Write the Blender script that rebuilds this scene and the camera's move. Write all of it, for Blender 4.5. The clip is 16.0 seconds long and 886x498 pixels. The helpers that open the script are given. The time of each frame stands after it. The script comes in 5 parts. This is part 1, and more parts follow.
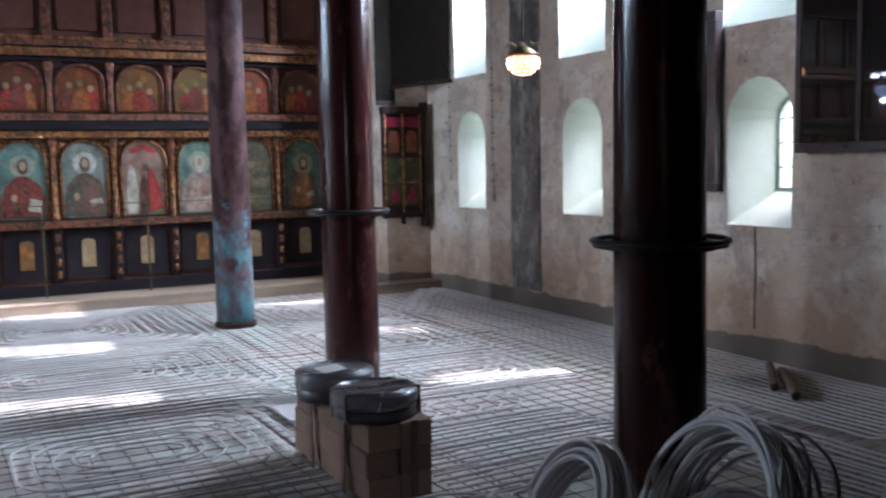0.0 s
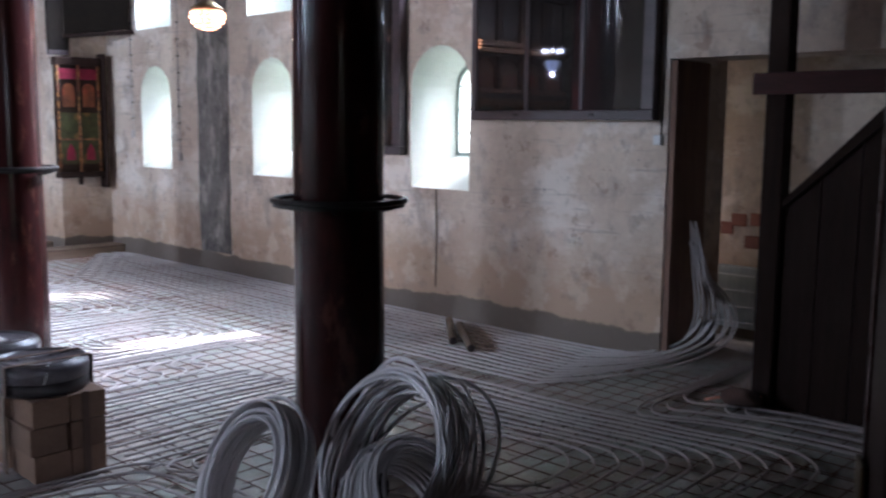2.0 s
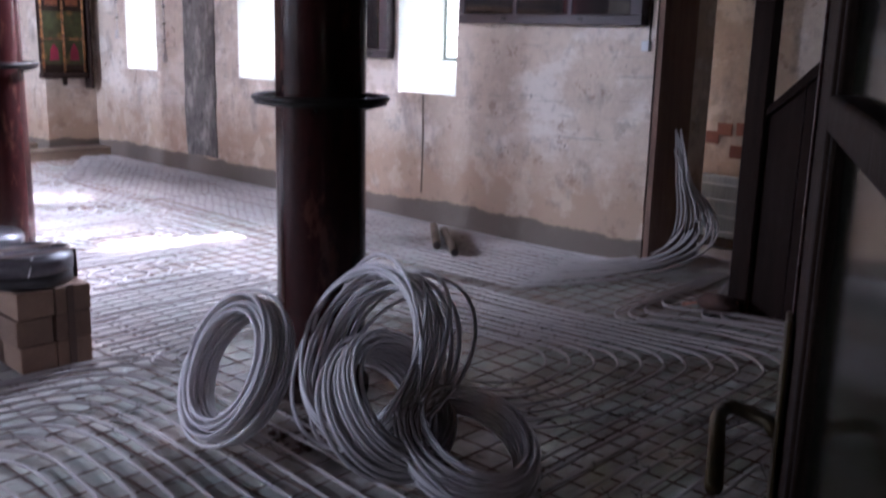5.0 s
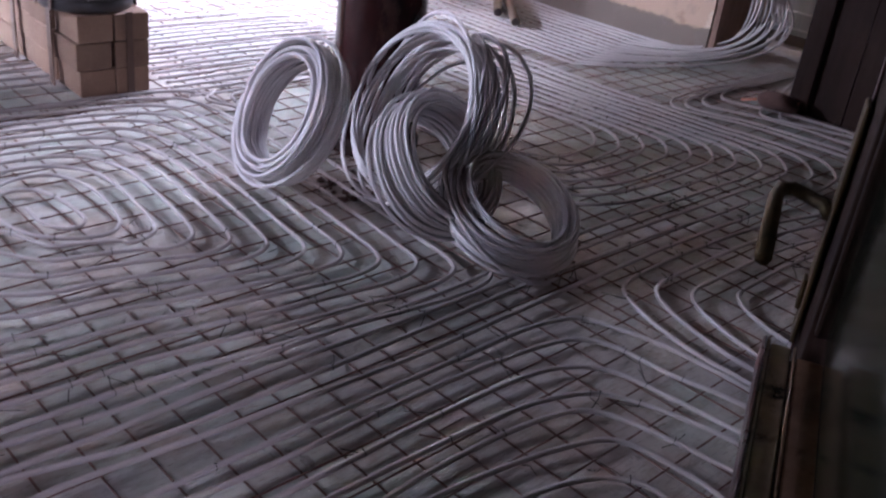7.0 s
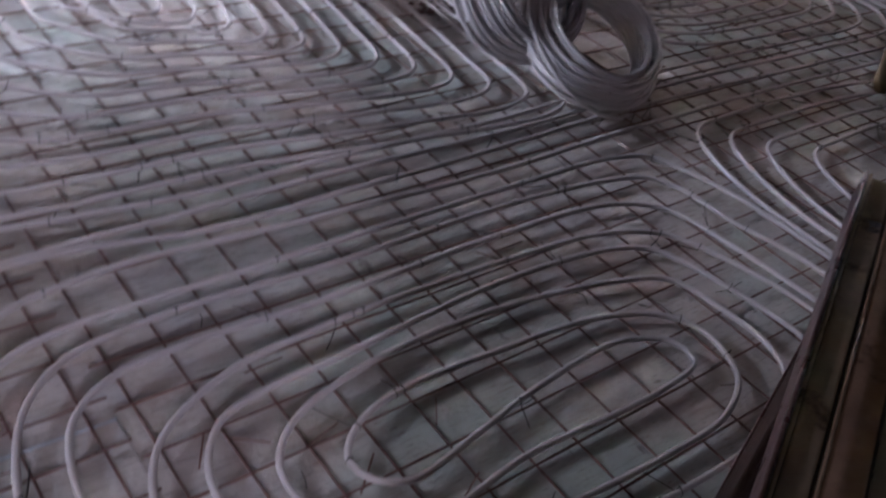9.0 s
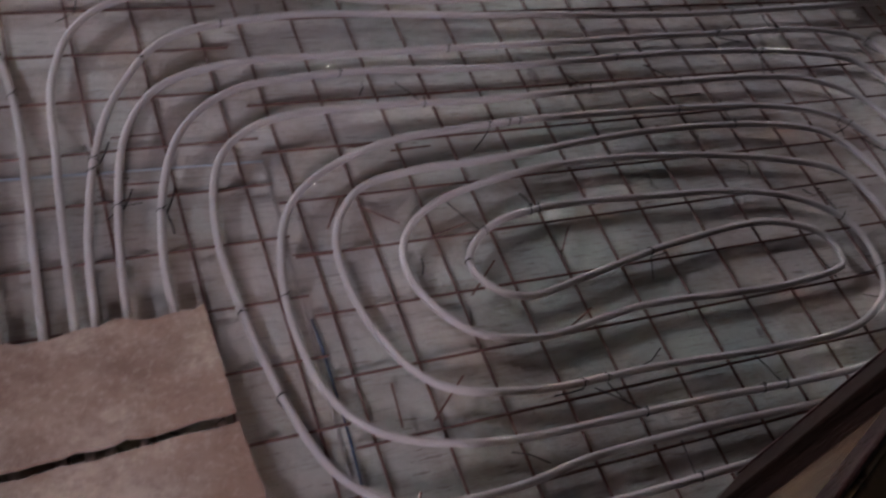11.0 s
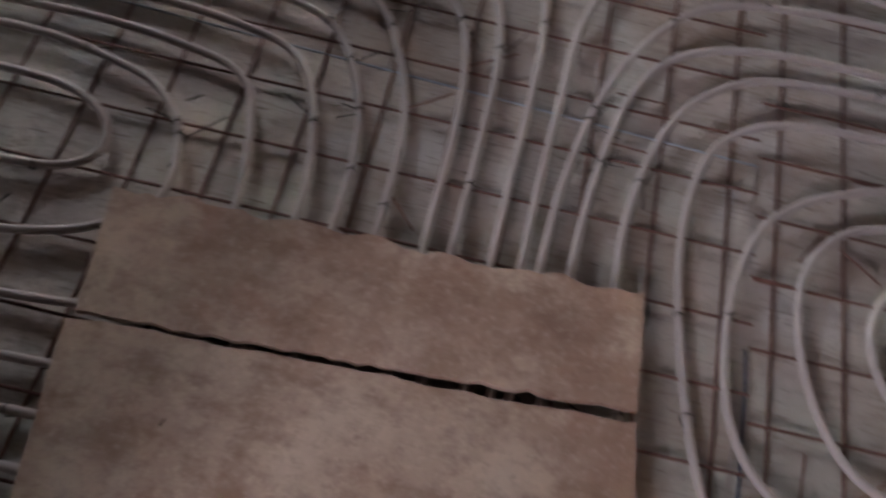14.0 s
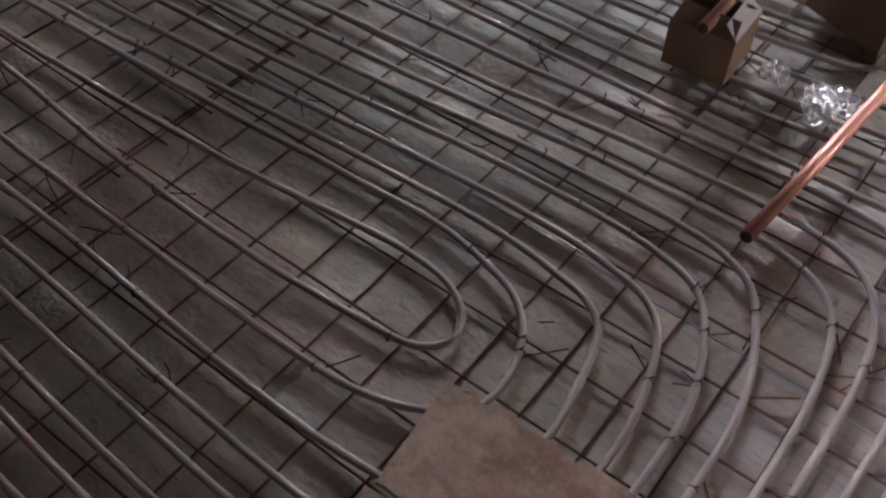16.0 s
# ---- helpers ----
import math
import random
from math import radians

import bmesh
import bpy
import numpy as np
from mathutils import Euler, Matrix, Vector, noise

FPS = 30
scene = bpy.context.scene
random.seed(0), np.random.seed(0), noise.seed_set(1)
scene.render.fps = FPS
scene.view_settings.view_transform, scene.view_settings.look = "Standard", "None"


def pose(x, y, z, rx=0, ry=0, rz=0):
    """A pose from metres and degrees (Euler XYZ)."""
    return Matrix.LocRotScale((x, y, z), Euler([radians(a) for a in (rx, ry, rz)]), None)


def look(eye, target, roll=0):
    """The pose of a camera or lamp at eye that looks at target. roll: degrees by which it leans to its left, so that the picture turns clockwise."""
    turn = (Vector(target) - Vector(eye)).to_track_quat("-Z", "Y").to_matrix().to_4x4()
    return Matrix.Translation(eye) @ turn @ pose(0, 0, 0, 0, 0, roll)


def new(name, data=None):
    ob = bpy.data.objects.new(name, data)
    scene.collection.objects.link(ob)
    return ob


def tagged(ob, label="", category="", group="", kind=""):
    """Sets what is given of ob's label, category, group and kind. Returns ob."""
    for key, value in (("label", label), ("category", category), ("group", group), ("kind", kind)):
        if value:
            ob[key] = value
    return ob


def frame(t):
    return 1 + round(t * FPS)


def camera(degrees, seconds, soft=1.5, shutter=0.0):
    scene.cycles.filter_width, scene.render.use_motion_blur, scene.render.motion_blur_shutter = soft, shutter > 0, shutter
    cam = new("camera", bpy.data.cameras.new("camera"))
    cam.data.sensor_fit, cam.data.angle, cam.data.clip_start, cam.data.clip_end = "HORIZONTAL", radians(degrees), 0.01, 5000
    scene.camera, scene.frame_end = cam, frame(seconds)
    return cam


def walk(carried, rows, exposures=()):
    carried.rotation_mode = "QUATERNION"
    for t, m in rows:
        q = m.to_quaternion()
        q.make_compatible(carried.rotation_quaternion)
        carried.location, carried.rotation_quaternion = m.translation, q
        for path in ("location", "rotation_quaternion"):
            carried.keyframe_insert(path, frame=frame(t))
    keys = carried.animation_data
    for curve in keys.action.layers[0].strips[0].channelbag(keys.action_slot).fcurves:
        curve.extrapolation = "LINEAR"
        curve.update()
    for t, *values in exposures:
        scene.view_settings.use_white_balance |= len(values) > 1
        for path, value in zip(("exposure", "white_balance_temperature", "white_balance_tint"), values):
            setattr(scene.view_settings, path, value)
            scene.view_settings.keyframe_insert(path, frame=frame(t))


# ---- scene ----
cam = camera(50.3, 16.0, soft=2.2, shutter=0.75)
PATH = [
    (0, (0.141, 0.101, 1.762), (1.06, 1.868, 1.583), -1.2),
    (0.5, (0.146, 0.094, 1.757), (1.162, 1.804, 1.555), -0.5),
    (1, (0.169, 0.093, 1.748), (1.359, 1.684, 1.519), -0.1),
    (1.5, (0.184, 0.083, 1.75), (1.525, 1.546, 1.504), 0.4),
    (2, (0.211, 0.07, 1.743), (1.633, 1.453, 1.483), 0.5),
    (2.5, (0.225, 0.056, 1.742), (1.694, 1.385, 1.466), 0.4),
    (3, (0.23, 0.048, 1.74), (1.683, 1.39, 1.446), 0.2),
    (5.5, (0.193, 0.0, 1.686), (1.577, 1.323, 1.108), 2.6),
    (6, (0.173, -0.005, 1.686), (1.511, 1.265, 0.913), 4.3),
    (6.5, (0.168, 0.004, 1.675), (1.469, 1.265, 0.828), 6.4),
    (7, (0.168, 0.008, 1.668), (1.428, 1.275, 0.769), 7.2),
    (7.5, (0.156, 0.006, 1.654), (1.38, 1.271, 0.705), 8.1),
    (8, (0.155, 0.005, 1.635), (1.328, 1.241, 0.589), 8.9),
    (8.5, (0.151, 0.011, 1.623), (1.276, 1.216, 0.491), 9.5),
    (9, (0.145, 0.022, 1.619), (1.23, 1.186, 0.408), 12.3),
    (9.5, (0.144, 0.032, 1.593), (1.176, 1.141, 0.286), 18.5),
    (10, (0.147, 0.039, 1.582), (1.093, 1.122, 0.192), 20.9),
    (12.5, (0.106, 0.024, 1.55), (0.7, 1.004, -0.089), 24.4),
    (13, (0.061, 0.044, 1.534), (0.599, 1.04, -0.115), 24.6),
    (13.5, (0.061, 0.101, 1.517), (0.28, 1.097, -0.204), 19.3),
    (14, (0.067, 0.147, 1.521), (0.014, 1.131, -0.219), 12.2),
    (14.5, (0.066, 0.168, 1.523), (-0.205, 1.133, -0.208), 7.2),
    (15, (0.026, 0.169, 1.532), (-0.473, 1.129, -0.15), 3.9),
    (15.5, (0.014, 0.181, 1.57), (-0.718, 1.145, -0.022), 0.5),
    (16, (0.026, 0.171, 1.577), (-0.789, 1.173, 0.05), 1.0),
]
EXPOSURE = [(0.0, 1.85, 5450, 17), (3.0, 2.72, 5480, 26), (5.5, 3.1, 5520, 33), (7.0, 3.95, 5680, 36), (8.5, 4.15, 5650, 32), (10.0, 4.28, 6000, 29), (12.5, 4.08, 6350, 28), (14.5, 4.1, 6550, 24), (16.0, 4.5, 6500, 28)]
walk(cam, [(t, look(eye, target, roll)) for t, eye, target, roll in PATH], EXPOSURE)

# ---- light ----
SUN = Vector((1.43, -0.36, 1.0)).normalized()
world = bpy.data.worlds.new("sky")
scene.world = world
world.use_nodes = True
wn = world.node_tree.nodes
sky = wn.new("ShaderNodeTexSky")
sky.sky_type = "NISHITA"
sky.sun_disc = False
sky.sun_elevation = math.asin(SUN.z)
sky.sun_rotation = math.atan2(SUN.x, SUN.y)
world.node_tree.links.new(sky.outputs[0], wn["Background"].inputs[0])
wn["Background"].inputs[1].default_value = 0.06

sun_data = bpy.data.lights.new("sun", "SUN")
sun_data.energy, sun_data.angle, sun_data.color = 5.0, radians(0.6), (1.0, 0.95, 0.88)
sun = new("sun", sun_data)
sun.matrix_world = look(SUN * 40, (0, 0, 0))


def area_lamp(x, y, z, w, h, watts, turn, colour=(0.86, 0.97, 1.0), spread=180):
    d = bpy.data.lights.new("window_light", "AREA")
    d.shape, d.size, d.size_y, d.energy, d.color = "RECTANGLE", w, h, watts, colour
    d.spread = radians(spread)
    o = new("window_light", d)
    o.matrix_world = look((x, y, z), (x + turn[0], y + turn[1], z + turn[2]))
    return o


WALL_X = 6.26           # inner face of the south wall
GLASS_X = 6.71
WIN_Y = (6.01, 8.543, 11.002)
NORTH_X = -6.0
# north lamps sit in unseen added windows, each weighted to light the floor
for wy, north, aim in zip(WIN_Y, (0.08, 0.95, 1.8), (0.40, 0.45, 0.45)):
    area_lamp(GLASS_X + 0.06, wy, 1.9, 0.40, 0.8, 0.45, (-1, 0, -0.75), spread=130)
    area_lamp(GLASS_X + 0.06, wy, 4.15, 0.44, 1.0, 34, (-1.27, aim, -1.0), spread=85)
    area_lamp(NORTH_X - 0.5, wy, 1.9, 0.40, 0.8, 4 * north, (1, 0, -0.6))
    area_lamp(NORTH_X - 0.5, wy, 4.15, 0.44, 1.0, 42 * north, (1, 0.0, -1.2), spread=130)
# fill lamp added at an unseen opening to brighten the side passage
area_lamp(7.3, 4.5, 0.9, 0.12, 1.2, 0.12, (0.25, -1, -0.3))
# daylight from behind the entrance, set in an unseen lobby's added opening
area_lamp(-1.34, -3.25, 2.45, 0.34, 1.0, 4.2, (0.5, 1, -0.45), (1.0, 0.93, 0.92))

# ---- materials ----
def surf(name, base, dark, rough=0.7, metal=0.0, big=1.5, fine=25.0, amount=0.6, bump=0.25, bump_scale=60.0,
         stretch=(1, 1, 1), piece=0.0, spec=0.5, coat=0.0):
    """A worn surface: two colours mixed by large stains and fine grain, with relief."""
    m = bpy.data.materials.new(name)
    m.use_nodes = True
    nt = m.node_tree
    n, l = nt.nodes, nt.links
    b = n["Principled BSDF"]
    geo = n.new("ShaderNodeNewGeometry")
    mp = n.new("ShaderNodeMapping")
    mp.inputs["Scale"].default_value = stretch
    l.new(geo.outputs["Position"], mp.inputs["Vector"])

    def nz(scale, detail=4.0, rgh=0.6):
        t = n.new("ShaderNodeTexNoise")
        t.inputs["Scale"].default_value = scale
        t.inputs["Detail"].default_value = detail
        t.inputs["Roughness"].default_value = rgh
        l.new(mp.outputs[0], t.inputs["Vector"])
        return t.outputs["Fac"]

    a, g = nz(big, 5.0, 0.65), nz(fine, 3.0)
    mul = n.new("ShaderNodeMath")
    mul.operation = "MULTIPLY_ADD"
    l.new(g, mul.inputs[0])
    mul.inputs[1].default_value = 0.45
    l.new(a, mul.inputs[2])
    ramp = n.new("ShaderNodeMapRange")
    ramp.inputs["From Min"].default_value = 0.45
    ramp.inputs["From Max"].default_value = 0.95
    l.new(mul.outputs[0], ramp.inputs["Value"])
    fac = ramp.outputs[0]
    am = n.new("ShaderNodeMath")
    am.operation = "MULTIPLY"
    l.new(fac, am.inputs[0])
    am.inputs[1].default_value = amount
    mix = n.new("ShaderNodeMix")
    mix.data_type = "RGBA"
    mix.inputs["A"].default_value = (*base, 1)
    mix.inputs["B"].default_value = (*dark, 1)
    l.new(am.outputs[0], mix.inputs["Factor"])
    col = mix.outputs["Result"]
    if piece:
        oi = n.new("ShaderNodeObjectInfo")
        hs = n.new("ShaderNodeHueSaturation")
        mr = n.new("ShaderNodeMapRange")
        mr.inputs["To Min"].default_value = 1 - piece
        mr.inputs["To Max"].default_value = 1 + piece
        l.new(oi.outputs["Random"], mr.inputs["Value"])
        l.new(mr.outputs[0], hs.inputs["Value"])
        l.new(col, hs.inputs["Color"])
        col = hs.outputs[0]
    l.new(col, b.inputs["Base Color"])
    rr = n.new("ShaderNodeMapRange")
    rr.inputs["To Min"].default_value = max(0.03, rough - 0.12)
    rr.inputs["To Max"].default_value = min(1.0, rough + 0.12)
    l.new(g, rr.inputs["Value"])
    l.new(rr.outputs[0], b.inputs["Roughness"])
    b.inputs["Metallic"].default_value = metal
    b.inputs["Specular IOR Level"].default_value = spec
    b.inputs["Coat Weight"].default_value = coat
    if bump:
        bp = n.new("ShaderNodeBump")
        bp.inputs["Strength"].default_value = bump
        bp.inputs["Distance"].default_value = 0.01
        l.new(nz(bump_scale, 4.0), bp.inputs["Height"])
        l.new(bp.outputs[0], b.inputs["Normal"])
    return m


def layer_by_height(m, colour, level, spread, soft=0.06, scale=2.2):
    """Lays a second colour over m below an uneven height."""
    nt = m.node_tree
    n, l = nt.nodes, nt.links
    b = n["Principled BSDF"]
    old = b.inputs["Base Color"].links[0].from_socket
    geo = n.new("ShaderNodeNewGeometry")
    sep = n.new("ShaderNodeSeparateXYZ")
    l.new(geo.outputs["Position"], sep.inputs[0])
    t = n.new("ShaderNodeTexNoise")
    t.inputs["Scale"].default_value = scale
    t.inputs["Detail"].default_value = 7.0
    t.inputs["Roughness"].default_value = 0.7
    l.new(geo.outputs["Position"], t.inputs["Vector"])
    ma = n.new("ShaderNodeMath")
    ma.operation = "MULTIPLY_ADD"
    l.new(t.outputs["Fac"], ma.inputs[0])
    ma.inputs[1].default_value = spread
    l.new(sep.outputs["Z"], ma.inputs[2])
    mr = n.new("ShaderNodeMapRange")
    mr.inputs["From Min"].default_value = level + spread * 0.5 - soft
    mr.inputs["From Max"].default_value = level + spread * 0.5 + soft
    mr.inputs["To Min"].default_value = 1
    mr.inputs["To Max"].default_value = 0
    l.new(ma.outputs[0], mr.inputs["Value"])
    mix = n.new("ShaderNodeMix")
    mix.data_type = "RGBA"
    l.new(mr.outputs[0], mix.inputs["Factor"])
    l.new(old, mix.inputs["A"])
    mix.inputs["B"].default_value = (*colour, 1)
    l.new(mix.outputs["Result"], b.inputs["Base Color"])
    return m


def blotch(m, colour, scale, level, soft=0.05, strength=1.0, stretch=(1, 1, 1), seed=0.0):
    """Patches of another colour where a noise passes a level."""
    nt = m.node_tree
    n, l = nt.nodes, nt.links
    b = n["Principled BSDF"]
    old = b.inputs["Base Color"].links[0].from_socket
    geo = n.new("ShaderNodeNewGeometry")
    mp = n.new("ShaderNodeMapping")
    mp.inputs["Scale"].default_value = stretch
    mp.inputs["Location"].default_value = (seed, seed * 1.7, seed * 0.6)
    l.new(geo.outputs["Position"], mp.inputs["Vector"])
    t = n.new("ShaderNodeTexNoise")
    t.inputs["Scale"].default_value = scale
    t.inputs["Detail"].default_value = 6.0
    t.inputs["Roughness"].default_value = 0.65
    l.new(mp.outputs[0], t.inputs["Vector"])
    mr = n.new("ShaderNodeMapRange")
    mr.inputs["From Min"].default_value = level - soft
    mr.inputs["From Max"].default_value = level + soft
    mr.inputs["To Max"].default_value = strength
    l.new(t.outputs["Fac"], mr.inputs["Value"])
    mix = n.new("ShaderNodeMix")
    mix.data_type = "RGBA"
    l.new(mr.outputs[0], mix.inputs["Factor"])
    l.new(old, mix.inputs["A"])
    mix.inputs["B"].default_value = (*colour, 1)
    l.new(mix.outputs["Result"], b.inputs["Base Color"])
    return m


PLASTER = surf("old_plaster", (0.68, 0.57, 0.465), (0.44, 0.345, 0.275), 0.9, big=1.3, fine=14, amount=0.8, bump=0.7, bump_scale=14)
blotch(PLASTER, (0.76, 0.69, 0.62), 1.7, 0.55, 0.04, 0.7, (1, 1, 1.6), 3)
blotch(PLASTER, (0.30, 0.25, 0.22), 2.6, 0.60, 0.05, 0.6, (1, 1, 0.6), 7)
blotch(PLASTER, (0.34, 0.29, 0.25), 2.0, 0.63, 0.02, 0.5, (1, 0.5, 9), 21)
layer_by_height(PLASTER, (0.44, 0.31, 0.22), 0.70, 1.3, 0.22, 2.4)
blotch(PLASTER, (0.64, 0.53, 0.43), 3.4, 0.57, 0.035, 0.45, seed=11)
blotch(PLASTER, (0.27, 0.17, 0.12), 4.2, 0.63, 0.02, 0.55, seed=31)
blotch(PLASTER, (0.13, 0.10, 0.09), 8.0, 0.70, 0.015, 0.8, seed=17)
layer_by_height(PLASTER, (0.16, 0.125, 0.10), 0.22, 0.20, 0.010, 1.6)
blotch(PLASTER, (0.20, 0.16, 0.14), 6.5, 0.62, 0.06, 0.4, seed=41)
# green of the outside foliage's light is mixed into this reveal white
PLASTER_WHITE = surf("white_lime", (0.76, 0.79, 0.72), (0.56, 0.61, 0.51), 0.9, amount=0.5, bump=0.3)
SOOT = surf("sooty_plaster", (0.21, 0.18, 0.16), (0.06, 0.052, 0.048), 0.9, big=2.5, fine=18, amount=0.9, bump=0.4, bump_scale=25)
blotch(SOOT, (0.42, 0.37, 0.33), 2.6, 0.56, 0.06, 0.6, (1, 1.6, 0.8), 33)
blotch(SOOT, (0.05, 0.045, 0.04), 7.0, 0.60, 0.04, 0.7, (1, 1, 0.7), 37)
SLAB = surf("worn_floor_boarding", (0.55, 0.52, 0.48), (0.37, 0.32, 0.28), 0.72, big=2.3, fine=40, amount=0.75, bump=0.4, bump_scale=50)
blotch(SLAB, (0.54, 0.46, 0.42), 0.9, 0.50, 0.08, 0.7, seed=15)
blotch(SLAB, (0.41, 0.47, 0.42), 1.1, 0.52, 0.08, 0.8, seed=25)
blotch(SLAB, (0.30, 0.22, 0.16), 2.6, 0.58, 0.07, 0.5, seed=5)
blotch(SLAB, (0.55, 0.54, 0.52), 3.8, 0.59, 0.05, 0.6, seed=9)
blotch(SLAB, (0.24, 0.19, 0.16), 2.2, 0.57, 0.05, 0.4, (5, 45, 1), 2)
blotch(SLAB, (0.17, 0.13, 0.11), 1.0, 0.64, 0.03, 0.75, (14, 110, 1), 52)
blotch(SLAB, (0.36, 0.27, 0.21), 5.0, 0.58, 0.08, 0.5, seed=61)
blotch(SLAB, (0.13, 0.11, 0.10), 9.0, 0.67, 0.02, 0.7, (1, 0.4, 1), 12)
PIPE_NEW = surf("clean_white_plastic_pipe", (0.72, 0.68, 0.68), (0.56, 0.52, 0.52), 0.36, big=3, fine=20, amount=0.5, bump=0.0)
PIPE = surf("dusty_white_plastic_pipe", (0.54, 0.49, 0.47), (0.40, 0.355, 0.335), 0.58, big=3, fine=20, amount=0.5, bump=0.0)
REBAR = surf("rusty_steel", (0.22, 0.10, 0.075), (0.075, 0.04, 0.036), 0.75, 0.15, big=6, fine=80, amount=0.8, bump=0.4, bump_scale=300)
# dark blue for the shadow in the gap beside the floor sheet
GAP_SHADE = surf("dark_blue_gap_shade", (0.035, 0.06, 0.12), (0.02, 0.03, 0.06), 0.6, big=9, fine=60, amount=0.6, bump=0.2)
EDGE_BLUE = surf("bluish_sheet_edge", (0.50, 0.58, 0.66), (0.36, 0.42, 0.48), 0.5, big=6, fine=40, amount=0.6, bump=0.1)
# black of the wire, also the painted shade in tube ends
WIRE_AND_HOLLOW = surf("black_wire_and_hollow", (0.035, 0.028, 0.028), (0.06, 0.04, 0.035), 0.5, 0.4, bump=0)
COLUMN = surf("maroon_paint", (0.060, 0.014, 0.013), (0.022, 0.008, 0.008), 0.20, spec=0.35, big=3, fine=30, amount=0.8, bump=0.18, bump_scale=9, stretch=(1, 1, 0.35))
blotch(COLUMN, (0.13, 0.045, 0.032), 6.0, 0.62, 0.03, 0.7, (1, 1, 0.4), 6)
blotch(COLUMN, (0.012, 0.008, 0.008), 4.0, 0.60, 0.04, 0.7, (1, 1, 0.25), 76)
COLUMN_OLD = surf("worn_column_paint", (0.050, 0.020, 0.020), (0.022, 0.011, 0.011), 0.55, spec=0.08, big=2.6, fine=16, amount=1.0, bump=0.3, bump_scale=14, stretch=(1, 1, 0.6))
layer_by_height(COLUMN_OLD, (0.09, 0.19, 0.22), 0.95, 3.8, 0.20, 3.0)
blotch(COLUMN_OLD, (0.10, 0.05, 0.05), 4.0, 0.51, 0.05, 0.8, (1, 1, 0.5), 6)
IRON = surf("black_iron", (0.02, 0.018, 0.018), (0.05, 0.04, 0.035), 0.45, 0.7, bump=0.2)
WOOD_DARK = surf("dark_wood", (0.040, 0.023, 0.018), (0.018, 0.010, 0.008), 0.65, spec=0.12, big=3, fine=30, amount=0.8, bump=0.35, bump_scale=50, stretch=(4, 4, 0.35))
WOOD_DOOR = surf("varnished_door_wood", (0.32, 0.21, 0.135), (0.12, 0.072, 0.048), 0.22, big=9, fine=22, amount=0.9, bump=0.12, bump_scale=30, stretch=(1, 1, 0.3))
blotch(WOOD_DOOR, (0.012, 0.008, 0.007), 11.0, 0.62, 0.04, 0.8, seed=46)
WOOD_PURPLE = surf("red_brown_beam", (0.085, 0.024, 0.021), (0.035, 0.014, 0.013), 0.5, spec=0.2, big=3, fine=30, amount=0.7, stretch=(4, 0.5, 4))
LINING = surf("brown_lining", (0.27, 0.165, 0.12), (0.13, 0.078, 0.06), 0.7, spec=0.2, big=3, fine=30, amount=0.8, stretch=(4, 4, 0.4))
MAROON = surf("maroon_edge_paint", (0.085, 0.028, 0.026), (0.03, 0.012, 0.012), 0.3, big=8, fine=40, amount=0.8, bump=0.2)
WOOD_BOARD = surf("olive_brown_board", (0.42, 0.31, 0.21), (0.20, 0.135, 0.09), 0.2, coat=0.4, big=7, fine=26, amount=0.9, bump=0.15, bump_scale=40, stretch=(1, 1, 2))
blotch(WOOD_BOARD, (0.018, 0.012, 0.010), 9.0, 0.60, 0.03, 0.85, seed=44)
blotch(WOOD_BOARD, (0.34, 0.28, 0.21), 14.0, 0.66, 0.03, 0.6, seed=45)
WOOD_FLOOR = surf("brown_boards", (0.36, 0.26, 0.19), (0.20, 0.14, 0.10), 0.6, big=2, fine=25, amount=0.8, stretch=(0.4, 4, 4), piece=0.2)
GILT = surf("gilded_carving", (0.52, 0.24, 0.075), (0.16, 0.055, 0.025), 0.36, 0.45, big=9, fine=45, amount=0.9, bump=1.0, bump_scale=34)
# near-black patches put the shade of carved hollows into the gilt
blotch(GILT, (0.028, 0.014, 0.010), 21.0, 0.50, 0.05, 0.85, (1, 1, 0.8), 71)
blotch(GILT, (0.20, 0.04, 0.025), 9.0, 0.58, 0.05, 0.6, seed=72)
GILT_DARK = surf("brown_gilding", (0.30, 0.095, 0.045), (0.09, 0.034, 0.022), 0.45, 0.25, big=8, fine=45, amount=0.9, bump=1.0, bump_scale=38)
# near-black again for shaded hollows, then specks of brighter gilt
blotch(GILT_DARK, (0.020, 0.011, 0.009), 15.0, 0.51, 0.05, 0.8, (1, 1, 0.7), 73)
blotch(GILT_DARK, (0.50, 0.26, 0.09), 24.0, 0.62, 0.03, 0.8, seed=74)
NAVY = surf("navy_paint", (0.020, 0.014, 0.018), (0.010, 0.008, 0.010), 0.45, spec=0.25, big=3, fine=25, amount=0.8, bump=0.2)
BROWN_PANEL = surf("brown_panel", (0.16, 0.05, 0.03), (0.07, 0.028, 0.02), 0.55, big=4, fine=25, amount=0.8)
# near-black of old canvas, also the shade colour of the side board
CANVAS_AND_SHADE = surf("dark_canvas_and_shade", (0.011, 0.009, 0.008), (0.026, 0.019, 0.014), 0.85, spec=0.06, big=2, fine=15, amount=0.8)
BLOCK = surf("clay_block", (0.28, 0.175, 0.115), (0.17, 0.10, 0.07), 0.85, big=5, fine=50, amount=0.7, bump=0.5, bump_scale=90, piece=0.18)
BLACK_PLASTIC = surf("black_plastic", (0.038, 0.033, 0.036), (0.07, 0.065, 0.06), 0.35, big=5, fine=30, amount=0.6, bump=0.15)
STRAP = surf("brown_strap", (0.13, 0.075, 0.05), (0.07, 0.04, 0.03), 0.5, bump=0.1)
